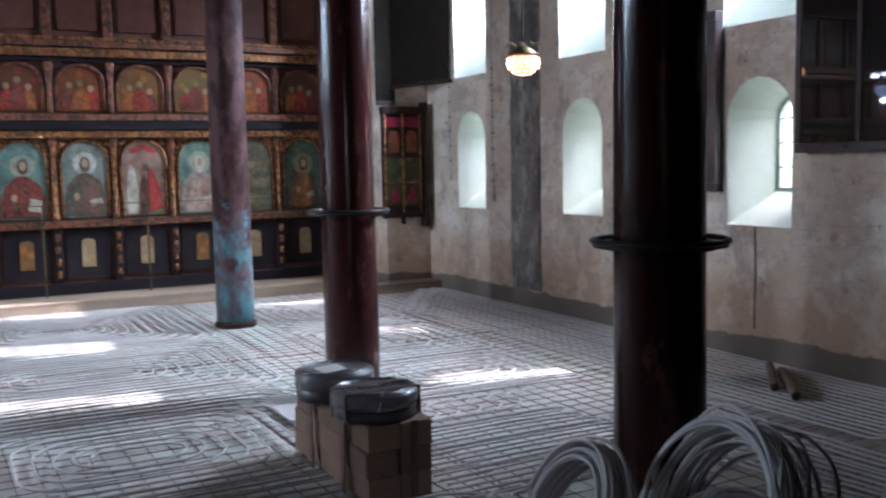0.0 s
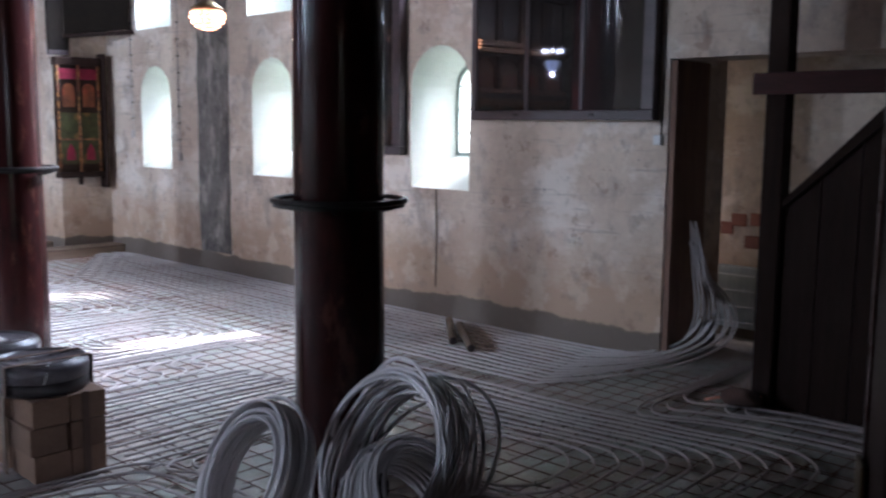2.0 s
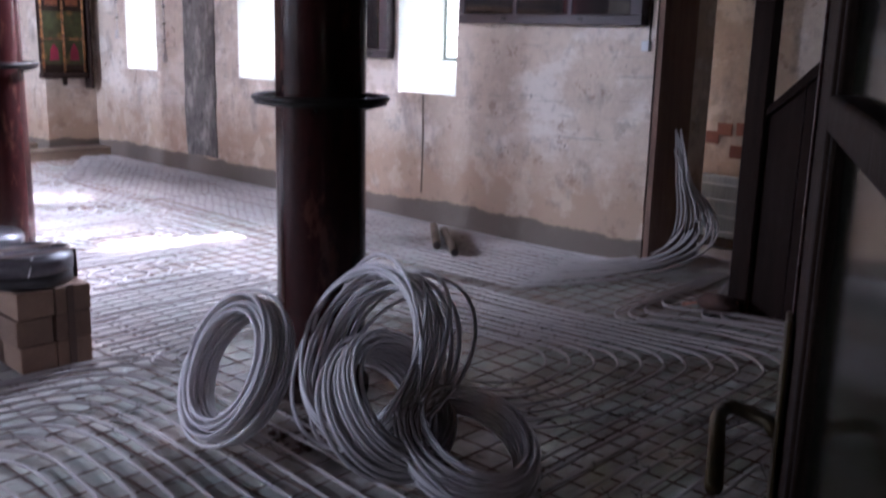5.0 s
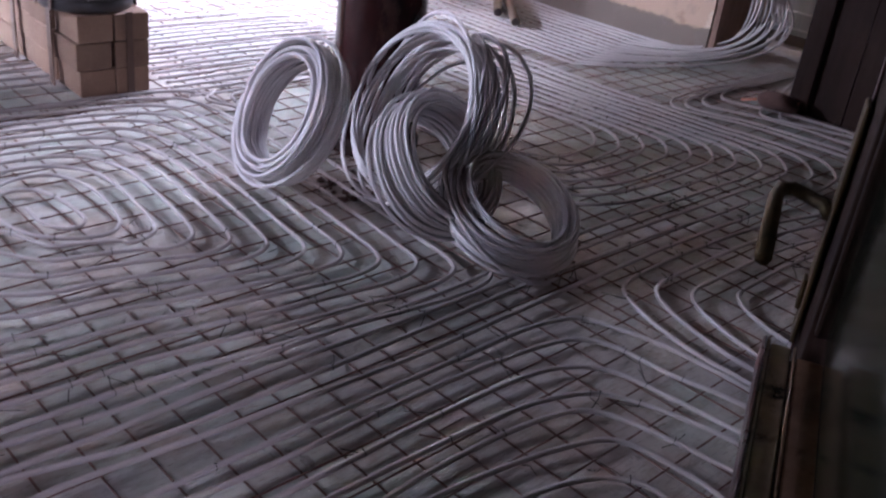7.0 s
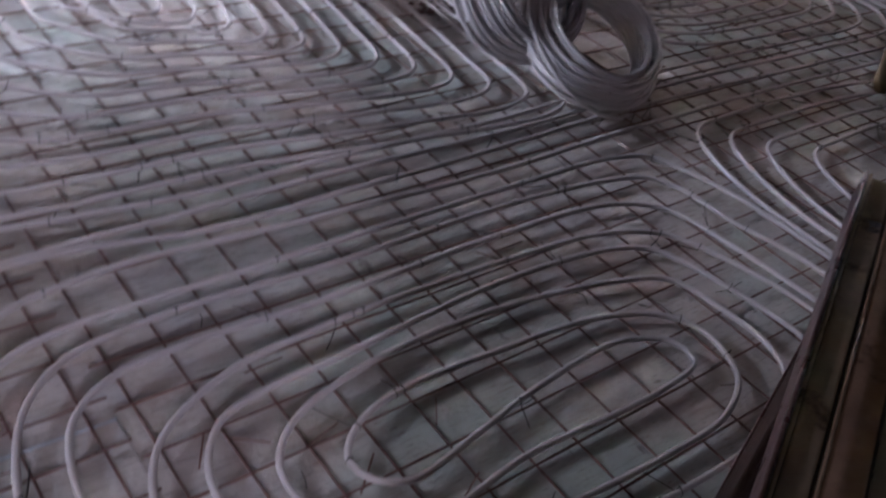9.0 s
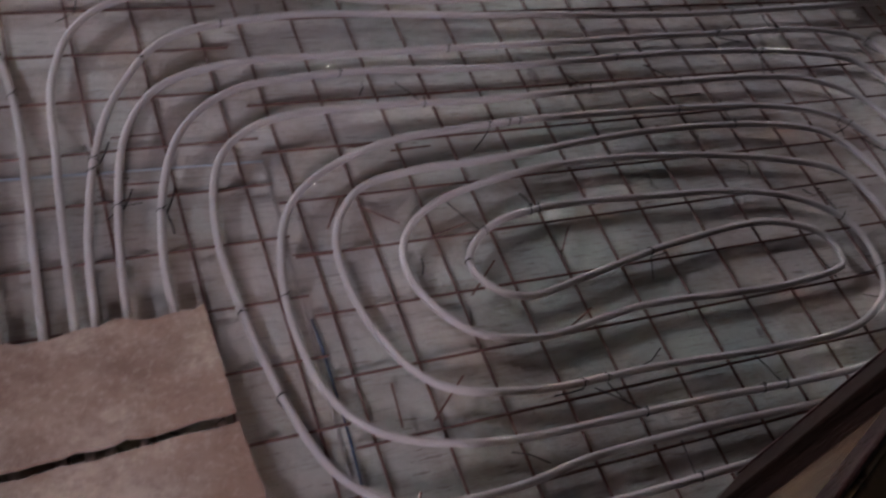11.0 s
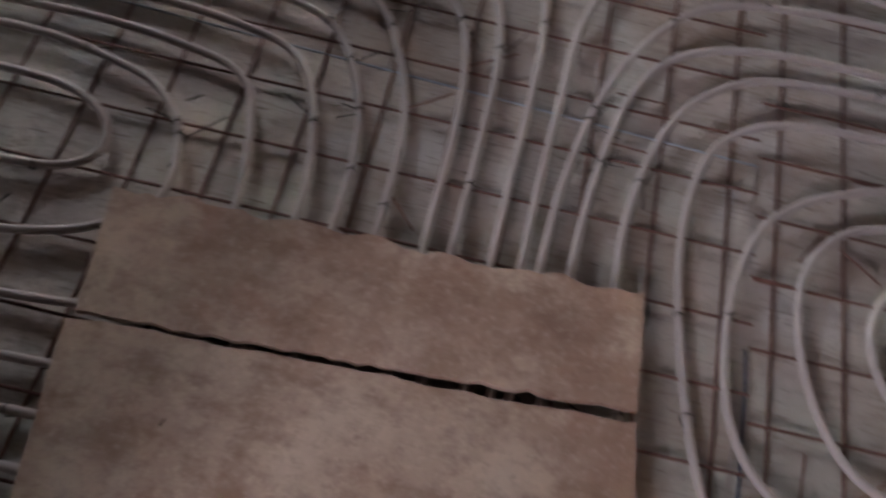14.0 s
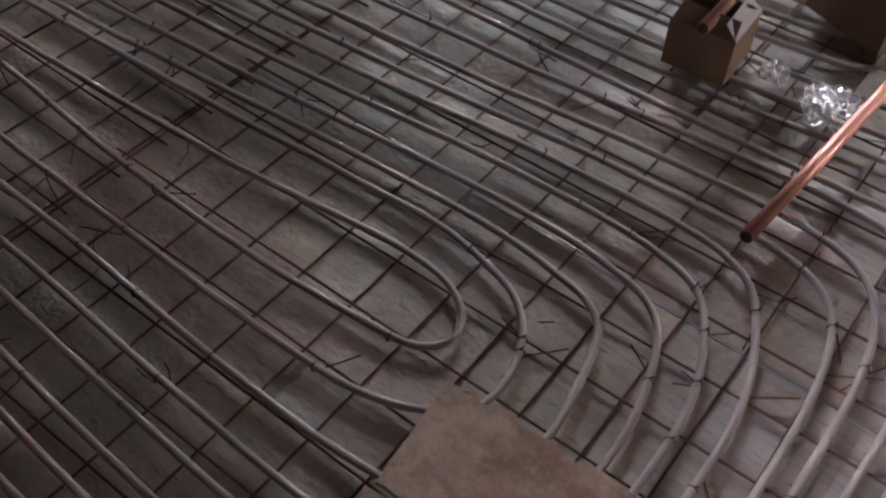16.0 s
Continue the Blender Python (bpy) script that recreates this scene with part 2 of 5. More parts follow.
CARD = surf("cardboard", (0.26, 0.165, 0.10), (0.17, 0.105, 0.065), 0.8, big=4, fine=30, amount=0.6, bump=0.15)
GREY_CARD = surf("pale_board", (0.52, 0.48, 0.46), (0.38, 0.34, 0.32), 0.7, big=4, fine=30, amount=0.6, bump=0.15)
FELT = surf("beige_fibre_board", (0.60, 0.475, 0.38), (0.43, 0.32, 0.25), 0.95, big=5, fine=120, amount=0.8, bump=0.22, bump_scale=480)
blotch(FELT, (0.36, 0.22, 0.16), 1.7, 0.50, 0.10, 0.85, seed=4)
blotch(FELT, (0.68, 0.55, 0.44), 6.0, 0.56, 0.06, 0.6, seed=8)
blotch(FELT, (0.24, 0.14, 0.10), 7.0, 0.57, 0.09, 0.7, (1, 1.5, 1), 18)
blotch(FELT, (0.22, 0.13, 0.10), 45.0, 0.58, 0.10, 0.4, seed=28)
blotch(FELT, (0.74, 0.60, 0.49), 70.0, 0.60, 0.08, 0.3, seed=38)
COPPER = surf("copper", (0.88, 0.44, 0.33), (0.74, 0.34, 0.25), 0.45, 0.5, big=6, fine=30, amount=0.4, bump=0.03)
BRASS = surf("brass", (0.14, 0.10, 0.045), (0.035, 0.028, 0.018), 0.45, 0.7, big=8, fine=40, amount=0.7, bump=0.15)
STEEL_TUBE = surf("brown_steel_tube", (0.20, 0.15, 0.11), (0.10, 0.07, 0.05), 0.5, 0.5, bump=0.2)
WHITE_ENAMEL = surf("white_enamel", (0.72, 0.74, 0.74), (0.55, 0.57, 0.57), 0.3, bump=0.05)
SHEET_GREY = surf("grey_enamel", (0.52, 0.56, 0.56), (0.34, 0.37, 0.38), 0.4, big=5, fine=20, amount=0.8, bump=0.05, stretch=(1, 3, 0.3))
FRAME_GREEN = surf("pale_green_paint", (0.42, 0.50, 0.44), (0.25, 0.30, 0.26), 0.5, bump=0.2)
# unseen ground, coloured green so its bounce tints the window arches
EARTH = surf("green_ground", (0.15, 0.24, 0.06), (0.08, 0.13, 0.04), 0.95, big=0.4, fine=5, amount=0.7, bump=0.3, bump_scale=10)
BRICK_RED = surf("old_brick", (0.33, 0.13, 0.09), (0.20, 0.09, 0.07), 0.9, big=6, fine=40, amount=0.8, bump=0.6, piece=0.15)
CEIL = surf("ceiling_boards", (0.16, 0.12, 0.10), (0.10, 0.075, 0.06), 0.8, stretch=(4, 0.5, 1))
SACK = surf("dusty_sack", (0.15, 0.085, 0.068), (0.07, 0.042, 0.036), 0.9, big=8, fine=40, bump=0.5)


def glass(name, colour=(1, 1, 1), rough=0.0):
    m = bpy.data.materials.new(name)
    m.use_nodes = True
    b = m.node_tree.nodes["Principled BSDF"]
    b.inputs["Base Color"].default_value = (*colour, 1)
    b.inputs["Transmission Weight"].default_value = 1.0
    b.inputs["Roughness"].default_value = rough
    b.inputs["IOR"].default_value = 1.45
    return m


GLASS = glass("window_glass")
DOOR_GLASS = glass("dusty_door_glass", (0.13, 0.16, 0.11), 0.10)
DOOR_GLASS.node_tree.nodes["Principled BSDF"].inputs["Transmission Weight"].default_value = 0.9
FILM = glass("clear_film", (0.95, 0.95, 0.97), 0.42)
FILM.node_tree.nodes["Principled BSDF"].inputs["Transmission Weight"].default_value = 0.85


def glow(name, colour, strength):
    m = bpy.data.materials.new(name)
    m.use_nodes = True
    b = m.node_tree.nodes["Principled BSDF"]
    b.inputs["Base Color"].default_value = (*colour, 1)
    b.inputs["Emission Color"].default_value = (*colour, 1)
    b.inputs["Emission Strength"].default_value = strength
    return m


LAMP_GLOW = glow("lit_lamp_glass", (1.0, 0.50, 0.26), 0.22)
WARM_BULB = glow("lit_warm_bulb", (1.0, 0.47, 0.22), 3.0)
LID = surf("dusty_grey_lid", (0.14, 0.115, 0.115), (0.05, 0.048, 0.05), 0.45, big=6, fine=40, amount=0.8, bump=0.2)
WRAP = surf("film_wrapped_grey_plastic", (0.17, 0.15, 0.165), (0.07, 0.062, 0.07), 0.32, big=9, fine=40, amount=0.8, bump=0.5, bump_scale=35, coat=0.6)
FRAME_DARK = surf("dark_violet_brown_frame", (0.065, 0.042, 0.045), (0.03, 0.02, 0.022), 0.45, big=4, fine=30, amount=0.8, bump=0.3, stretch=(4, 0.5, 4))
COOL_GLOW = glow("cool_lamp_glass", (0.75, 0.82, 1.0), 0.25)
BULB_GLOW = glow("lit_bulb", (0.80, 0.84, 1.0), 14.0)


def painting(name, ground, robe, accent):
    """Old painted panel: mottled fields of three colours."""
    m = surf(name, ground, robe, 0.5, spec=0.10, big=4.5, fine=14, amount=0.9, bump=0.12, piece=0.15)
    nt = m.node_tree
    n, l = nt.nodes, nt.links
    b = n["Principled BSDF"]
    old = b.inputs["Base Color"].links[0].from_socket
    v = n.new("ShaderNodeTexVoronoi")
    v.inputs["Scale"].default_value = 5.5
    geo = n.new("ShaderNodeNewGeometry")
    l.new(geo.outputs["Position"], v.inputs["Vector"])
    mr = n.new("ShaderNodeMapRange")
    mr.inputs["From Min"].default_value = 0.12
    mr.inputs["From Max"].default_value = 0.35
    mr.inputs["To Min"].default_value = 0.4
    mr.inputs["To Max"].default_value = 0
    l.new(v.outputs["Distance"], mr.inputs["Value"])
    mix = n.new("ShaderNodeMix")
    mix.data_type = "RGBA"
    l.new(mr.outputs[0], mix.inputs["Factor"])
    l.new(old, mix.inputs["A"])
    mix.inputs["B"].default_value = (*accent, 1)
    l.new(mix.outputs["Result"], b.inputs["Base Color"])
    return m


# ---- building helpers ----
def part(name, bm, material, parent=None, label="", smooth=False):
    me = bpy.data.meshes.new(name)
    if isinstance(bm, tuple):
        me.from_pydata(bm[0], [], bm[1])
        me.validate()
    else:
        bm.to_mesh(me)
        bm.free()
    me.materials.append(material)
    if smooth:
        for p in me.polygons:
            p.use_smooth = True
    ob = new(name, me)
    ob.parent = parent
    if label:
        ob["label"] = label
    return ob


def thing(name, label, category, group="", kind="", m=None):
    ob = new(name)
    ob.empty_display_size = 0.1
    if m is not None:
        ob.matrix_world = m
    return tagged(ob, label, category, group, kind)


def share(name, me, parent, m):
    ob = new(name, me)
    ob.parent = parent
    ob.matrix_basis = m
    return ob


def box(bm, a, b, bevel=0.0):
    g = bmesh.ops.create_cube(bm, size=1.0)
    v = g["verts"]
    for q in v:
        q.co = Vector([(a[i] + b[i]) / 2 + q.co[i] * (b[i] - a[i]) for i in range(3)])
    if bevel:
        e = {x for q in v for x in q.link_edges}
        bmesh.ops.bevel(bm, geom=list(e), offset=bevel, segments=2, affect="EDGES", profile=0.5)
    return bm


def boxed(a, b, bevel=0.0):
    return box(bmesh.new(), a, b, bevel)


def lathe(bm, profile, seg=24, m=None, wobble=0.0):
    """Turns (radius, height) pairs about z, closed at both ends."""
    m = m or Matrix()
    rings = []
    for r, z in profile:
        rings.append([bm.verts.new(m @ Vector((r * (1 + wobble * math.sin(3 * k + z * 5)) * math.cos(k), r * (1 + wobble * math.cos(2 * k + z * 3)) * math.sin(k), z)))
                      for k in (2 * math.pi * i / seg for i in range(seg))])
    for a, b in zip(rings, rings[1:]):
        for i in range(seg):
            bm.faces.new((a[i], a[(i + 1) % seg], b[(i + 1) % seg], b[i]))
    bm.faces.new(rings[0][::-1])
    bm.faces.new(rings[-1])
    return bm


def prism(bm, outline, m, depth):
    """A plate: an outline in the plane u, v of m, extruded along its third axis."""
    a = [bm.verts.new(m @ Vector((u, v, 0))) for u, v in outline]
    b = [bm.verts.new(m @ Vector((u, v, depth))) for u, v in outline]
    bm.faces.new(a[::-1])
    bm.faces.new(b)
    k = len(a)
    for i in range(k):
        bm.faces.new((a[i], a[(i + 1) % k], b[(i + 1) % k], b[i]))
    bmesh.ops.recalc_face_normals(bm, faces=bm.faces)
    return bm


def arch(w, z0, z1, seg=10, flat=1.0):
    """Outline of a round-headed opening, w wide, from z0 to z1."""
    r = w / 2
    pts = [(-r, z0), (r, z0)]
    for i in range(seg + 1):
        k = math.pi * i / seg
        pts.append((r * math.cos(k), z1 - r * flat + r * flat * math.sin(k)))
    return pts


def ring_tube(points, radius, sides=8, closed=False):
    """Vertices and faces of a tube along points."""
    p = np.array(points, float)
    n = len(p)
    tan = np.empty_like(p)
    if closed:
        tan[:] = np.roll(p, -1, 0) - np.roll(p, 1, 0)
    else:
        tan[1:-1], tan[0], tan[-1] = p[2:] - p[:-2], p[1] - p[0], p[-1] - p[-2]
    tan /= np.linalg.norm(tan, axis=1)[:, None] + 1e-9
    up = np.where(np.abs(tan[:, 2:3]) > 0.93, np.array([[1.0, 0, 0]]), np.array([[0, 0, 1.0]]))
    s = np.cross(tan, up)
    s /= np.linalg.norm(s, axis=1)[:, None] + 1e-9
    t = np.cross(s, tan)
    k = np.arange(sides) * 2 * np.pi / sides
    v = p[:, None] + radius * (np.cos(k)[None, :, None] * s[:, None] + np.sin(k)[None, :, None] * t[:, None])
    f = []
    for i in range(n if closed else n - 1):
        a, b = i * sides, ((i + 1) % n) * sides
        for j in range(sides):
            q = (j + 1) % sides
            f.append((a + j, a + q, b + q, b + j))
    if not closed:
        f.append(tuple(range(sides))[::-1])
        f.append(tuple(range((n - 1) * sides, n * sides)))
    return v.reshape(-1, 3).tolist(), f


def joined(parts):
    v, f = [], []
    for a, b in parts:
        o = len(v)
        v += a
        f += [tuple(i + o for i in q) for q in b]
    return v, f


def fillet(points, radius, step=0.16):
    """Rounds the corners of a plan polyline, and cuts its straights into short lengths."""
    pts = [Vector(p) for p in points]
    out = [pts[0]]
    for i in range(1, len(pts) - 1):
        p, a, b = pts[i], pts[i - 1], pts[i + 1]
        ua, ub = (a - p), (b - p)
        la, lb = ua.length, ub.length
        if la < 1e-6 or lb < 1e-6:
            continue
        ua, ub = ua / la, ub / lb
        ang = ua.angle(ub, math.pi)
        if ang > 3.0:
            out.append(p)
            continue
        d = min(radius / math.tan(ang / 2), la * 0.5, lb * 0.5)
        r = d * math.tan(ang / 2)
        bis = (ua + ub).normalized()
        c = p + bis * (r / math.sin(ang / 2))
        s, e = p + ua * d - c, p + ub * d - c
        turn = s.angle(e, 0)
        k = max(3, int(turn / 0.22))
        for j in range(k + 1):
            t = j / k
            w = (s * math.sin((1 - t) * turn) + e * math.sin(t * turn)) / max(1e-6, math.sin(turn))
            out.append(c + w)
    out.append(pts[-1])
    fine = [out[0]]
    for q in out[1:]:
        d = (q - fine[-1]).length
        k = int(d / step)
        a = fine[-1]
        for j in range(1, k + 1):
            fine.append(a.lerp(q, j / (k + 1)))
        if d > 1e-5:
            fine.append(q)
    return fine


PIPE_R, PIPE_Z = 0.0085, 0.0262
TIES = []
tie_rng = random.Random(8)


def eased(points, step=0.028):
    """A smooth curve through plan points, spaced evenly enough for a bent pipe."""
    p = [Vector(q) for q in points]
    p = [p[0] * 2 - p[1]] + p + [p[-1] * 2 - p[-2]]
    out = []
    for a, b, c, d in zip(p, p[1:], p[2:], p[3:]):
        ta = (b - a).length ** 0.5 + 1e-6
        tb = ta + (c - b).length ** 0.5 + 1e-6
        tc = tb + (d - c).length ** 0.5 + 1e-6
        n = max(1, int((c - b).length / step))
        for i in range(n):
            t = ta + (tb - ta) * i / n
            e, f, g = a * ((ta - t) / ta) + b * (t / ta), b * ((tb - t) / (tb - ta)) + c * ((t - ta) / (tb - ta)), c * ((tc - t) / (tc - tb)) + d * ((t - tb) / (tc - tb))
            h, k = e * ((tb - t) / tb) + f * (t / tb), f * ((tc - t) / (tc - ta)) + g * ((t - ta) / (tc - ta))
            out.append(h * ((tb - t) / (tb - ta)) + k * ((t - ta) / (tb - ta)))
    return out + [p[-2]]


def laid_pipe(plan, radius=0.14, rise=None, group="underfloor heating pipes", wave=0.006, curve=False):
    """A length of heating pipe on the reinforcement, along a plan of (x, y) corners or bends."""
    pts = eased([(p[0], p[1]) for p in plan]) if curve else fillet([(p[0], p[1]) for p in plan], radius)
    if curve:
        wave *= 0.45
    out = []
    for p in pts:
        n = noise.noise_vector(Vector((p.x * 2.3, p.y * 2.3, 1.7))) * wave * 1.6 + noise.noise_vector(Vector((p.x * 0.8, p.y * 0.8, 5.1))) * wave * 3
        h = PIPE_Z + 0.008 * max(0.0, noise.noise(Vector((p.x * 3.1, p.y * 3.1, 9.0))))
        out.append((p.x + n.x, p.y + n.y, h))
    if rise:
        out += rise
    for i in range(2, len(pts) - 2):
        p, q = Vector(out[i]), Vector(out[i + 1])
        if -2.4 < p.x < 4.8 and 0.3 < p.y < 4.2 and tie_rng.random() < 0.15 * (q - p).length / 0.08:
            d = (q - p).normalized()
            a, u = d.cross(Vector((0, 0, 1))).normalized(), Vector((0, 0, 1))
            loop = [p + (a * math.cos(k) + u * math.sin(k)) * (PIPE_R + 0.0012) for k in (2 * math.pi * j / 8 for j in range(8))]
            TIES.append(ring_tube([tuple(v) for v in loop], 0.0013, 4, True))
            TIES.append(ring_tube([tuple(p + u * (PIPE_R + 0.001)), tuple(p + u * 0.013 + a * 0.003), tuple(p + u * 0.015 + a * 0.008 + d * 0.003)], 0.0018, 4))
            e = Vector((p.x, p.y, 0.019)) + a * 0.010
            for _ in range(tie_rng.choice((0, 1, 1, 2))):
                k = tie_rng.uniform(0, 6.28)
                w = Vector((math.cos(k), math.sin(k), -0.04)) * tie_rng.uniform(0.05, 0.11)
                TIES.append(ring_tube([tuple(e), tuple(e + w * 0.5 + a * 0.002), tuple(e + w)], 0.0018, 4))
    ob = part("heating_pipe", ring_tube(out, PIPE_R), PIPE, None, smooth=True)
    tagged(ob, "white plastic heating pipe laid in bends on steel mesh", "heating pipe", group)
    return ob


def spiral(x0, x1, y0, y1, gap=0.11):
    """Plan corners of a rectangular spiral from outside in."""
    p = [(x0, y0 - 0.0)]
    a, b, c, d = x0, x1, y0, y1
    while b - a > gap * 1.6 and d - c > gap * 1.6:
        p += [(b, c), (b, d), (a, d), (a, c + gap)]
        a, b, c, d = a + gap, b - gap, c + gap, d - gap
    return p

# ---- the large structure ----
def wall_with_windows(name, label, x, depth_sign, y0, y1, z1, material):
    """A long wall whose inner face is at x, with two rows of splayed, round-headed windows."""
    bm = bmesh.new()
    holes_in = [(wy, arch(0.73, 1.177, 2.448)) for wy in WIN_Y] + [(wy, arch(0.84, 2.907, 5.189)) for wy in WIN_Y]
    holes_out = [(wy, arch(0.44, 1.46, 2.32)) for wy in WIN_Y] + [(wy, arch(0.64, 3.64, 4.97)) for wy in WIN_Y]
    xo = x + depth_sign * 0.45

    def sheet(xx, holes):
        rims, edges = [], []
        loop = [bm.verts.new((xx, a, b)) for a, b in ((y0, -0.1), (y1, -0.1), (y1, z1), (y0, z1))]
        loops = [loop] + [[bm.verts.new((xx, wy + u, v)) for u, v in o] for wy, o in holes]
        for lp in loops:
            for i in range(len(lp)):
                edges.append(bm.edges.new((lp[i], lp[(i + 1) % len(lp)])))
        bmesh.ops.triangle_fill(bm, use_beauty=True, use_dissolve=False, edges=edges)
        return loops

    a, b = sheet(x, holes_in), sheet(xo, holes_out)
    for la, lb in zip(a, b):
        k = len(la)
        for i in range(k):
            bm.faces.new((la[i], la[(i + 1) % k], lb[(i + 1) % k], lb[i]))
    # outer leaf of the wall beyond the panes
    c = sheet(x + depth_sign * 0.85, [(wy, [(u * 1.9, v * 1.0 + (0.55 if n > 1 else -0.02)) for n, (u, v) in enumerate(o)]) for wy, o in holes_out])
    d = sheet(xo + depth_sign * 0.06, holes_out)
    for la, lb in zip(d, c):
        k = len(la)
        for i in range(k):
            bm.faces.new((la[i], la[(i + 1) % k], lb[(i + 1) % k], lb[i]))
    bmesh.ops.recalc_face_normals(bm, faces=bm.faces)
    ob = part(name, bm, material)
    me = ob.data
    me.materials.append(PLASTER_WHITE)
    for p in me.polygons:
        cx = p.center
        if abs(p.normal.x) < 0.93 and min(abs(cx.x - x), abs(cx.x - xo)) < 0.3 and y0 + 0.2 < cx.y < y1 - 0.2 and 1.1 < cx.z < z1 - 0.3:
            p.material_index = 1
    return tagged(ob, label, "wall", kind="structure")


CEIL_Z = 6.0
wall_with_windows("wall_south", "thick patchy old plaster wall with splayed arched windows", WALL_X, 1, 3.70, 12.25, CEIL_Z, PLASTER)
# unseen wall; its windows are added for light from the north
wall_with_windows("wall_north", "unseen north wall with arched windows added to let in light", NORTH_X, -1, -0.4, 14.2, CEIL_Z, PLASTER)


def plain(name, label, category, a, b, material):
    return tagged(part(name, boxed(a, b), material), label, category, kind="structure")


plain("floor", "grey insulated screed floor under the steel mesh", "floor", (-7, -0.5, -0.12), (7.8, 14.6, 0.0), SLAB)
plain("ground", "unseen green ground outside, tinting light in the window arches", "ground", (-400, -400, -0.5), (400, 400, -0.3), EARTH)
plain("ceiling", "brown boarded ceiling", "ceiling", (-7, -1.5, CEIL_Z), (8.2, 14.6, CEIL_Z + 0.2), CEIL)
plain("wall_east", "plaster wall behind the icon screen", "wall", (-7, 14.2, -0.1), (7.8, 14.6, CEIL_Z), PLASTER)
plain("wall_return", "plaster wall end beside the icon screen", "wall", (5.58, 12.25, -0.1), (7.11, 14.2, CEIL_Z), PLASTER)
# unseen west wall: kept dark, its jambs placed to trim the lobby lamp's light
plain("wall_west_1", "unseen dark wall beside the entrance, trimming the lobby light", "wall", (-6.0, -0.9, -0.1), (-0.68, -0.4, CEIL_Z), WOOD_DARK)
plain("wall_west_2", "unseen dark wall beside the entrance, trimming the lobby light", "wall", (0.60, -0.9, -0.1), (7.9, -0.4, CEIL_Z), WOOD_DARK)
plain("wall_west_3", "unseen dark wall above the entrance", "wall", (-0.68, -0.9, 2.6), (0.60, -0.4, CEIL_Z), WOOD_DARK)
plain("wall_annex_1", "stained plaster wall of the side passage", "wall", (7.50, -0.4, -0.1), (7.9, 4.8, CEIL_Z), PLASTER)
# the opening below is unseen, left for the passage's fill lamp
plain("wall_annex_2", "plaster wall over an added opening in the side passage", "wall", (7.12, 4.4, 2.3), (7.498, 4.8, CEIL_Z), PLASTER)
plain("wall_over_passage", "flaking plaster wall above the side passage", "wall", (WALL_X, -0.4, 2.23), (6.71, 3.70, CEIL_Z), PLASTER)
# unseen lobby, added to enclose the lamp behind the entrance
plain("wall_porch_1", "unseen wall of the added entrance lobby", "wall", (-3.2, -3.3, -0.1), (-2.9, -0.9, 3.4), WOOD_DARK)
plain("wall_porch_2", "unseen wall of the added entrance lobby", "wall", (1.3, -3.3, -0.1), (1.6, -0.9, 3.4), WOOD_DARK)
plain("wall_porch_3", "unseen wall of the added entrance lobby", "wall", (-0.95, -3.6, -0.1), (1.6, -3.3, 3.4), WOOD_DARK)
plain("wall_porch_4", "unseen lobby wall beside the lamp's opening", "wall", (-3.2, -3.6, -0.1), (-1.75, -3.3, 3.4), WOOD_DARK)
plain("floor_porch", "unseen floor of the added entrance lobby", "floor", (-3.2, -3.6, -0.12), (1.6, -0.5, 0.0), SLAB)
plain("ceiling_porch", "unseen ceiling of the added entrance lobby", "ceiling", (-3.2, -3.6, 3.4), (1.6, -0.9, 3.6), CEIL)

# unseen gallery, supposed from the stair; added to shade the near floor
plain("gallery_floor", "unseen dark gallery over the entrance end, shading the floor", "gallery", (-6.0, -0.4, 3.02), (5.70, 4.2, 3.2), WOOD_DARK)
# dark lining of the passage's jamb
plain("trim", "dark brown timber lining of the passage opening", "door lining", (6.275, 3.65, 0.0), (6.75, 3.696, 2.219), LINING)

# sooty chimney strip on the south wall
bm = bmesh.new()
box(bm, (WALL_X - 0.012, 9.356, 0.24), (WALL_X + 0.01, 10.002, CEIL_Z))
bmesh.ops.subdivide_edges(bm, edges=[e for e in bm.edges if abs(e.verts[0].co.z - e.verts[1].co.z) > 1], cuts=30)
for v in bm.verts:
    v.co.y += 0.04 * noise.noise(Vector((v.co.y * 3, v.co.z * 2.1, 3))) + 0.03 * noise.noise(Vector((v.co.y * 3, v.co.z * 7, 5)))
tagged(part("wall_strip", bm, SOOT), "dark sooty vertical band of wall between two windows", "wall", kind="structure")


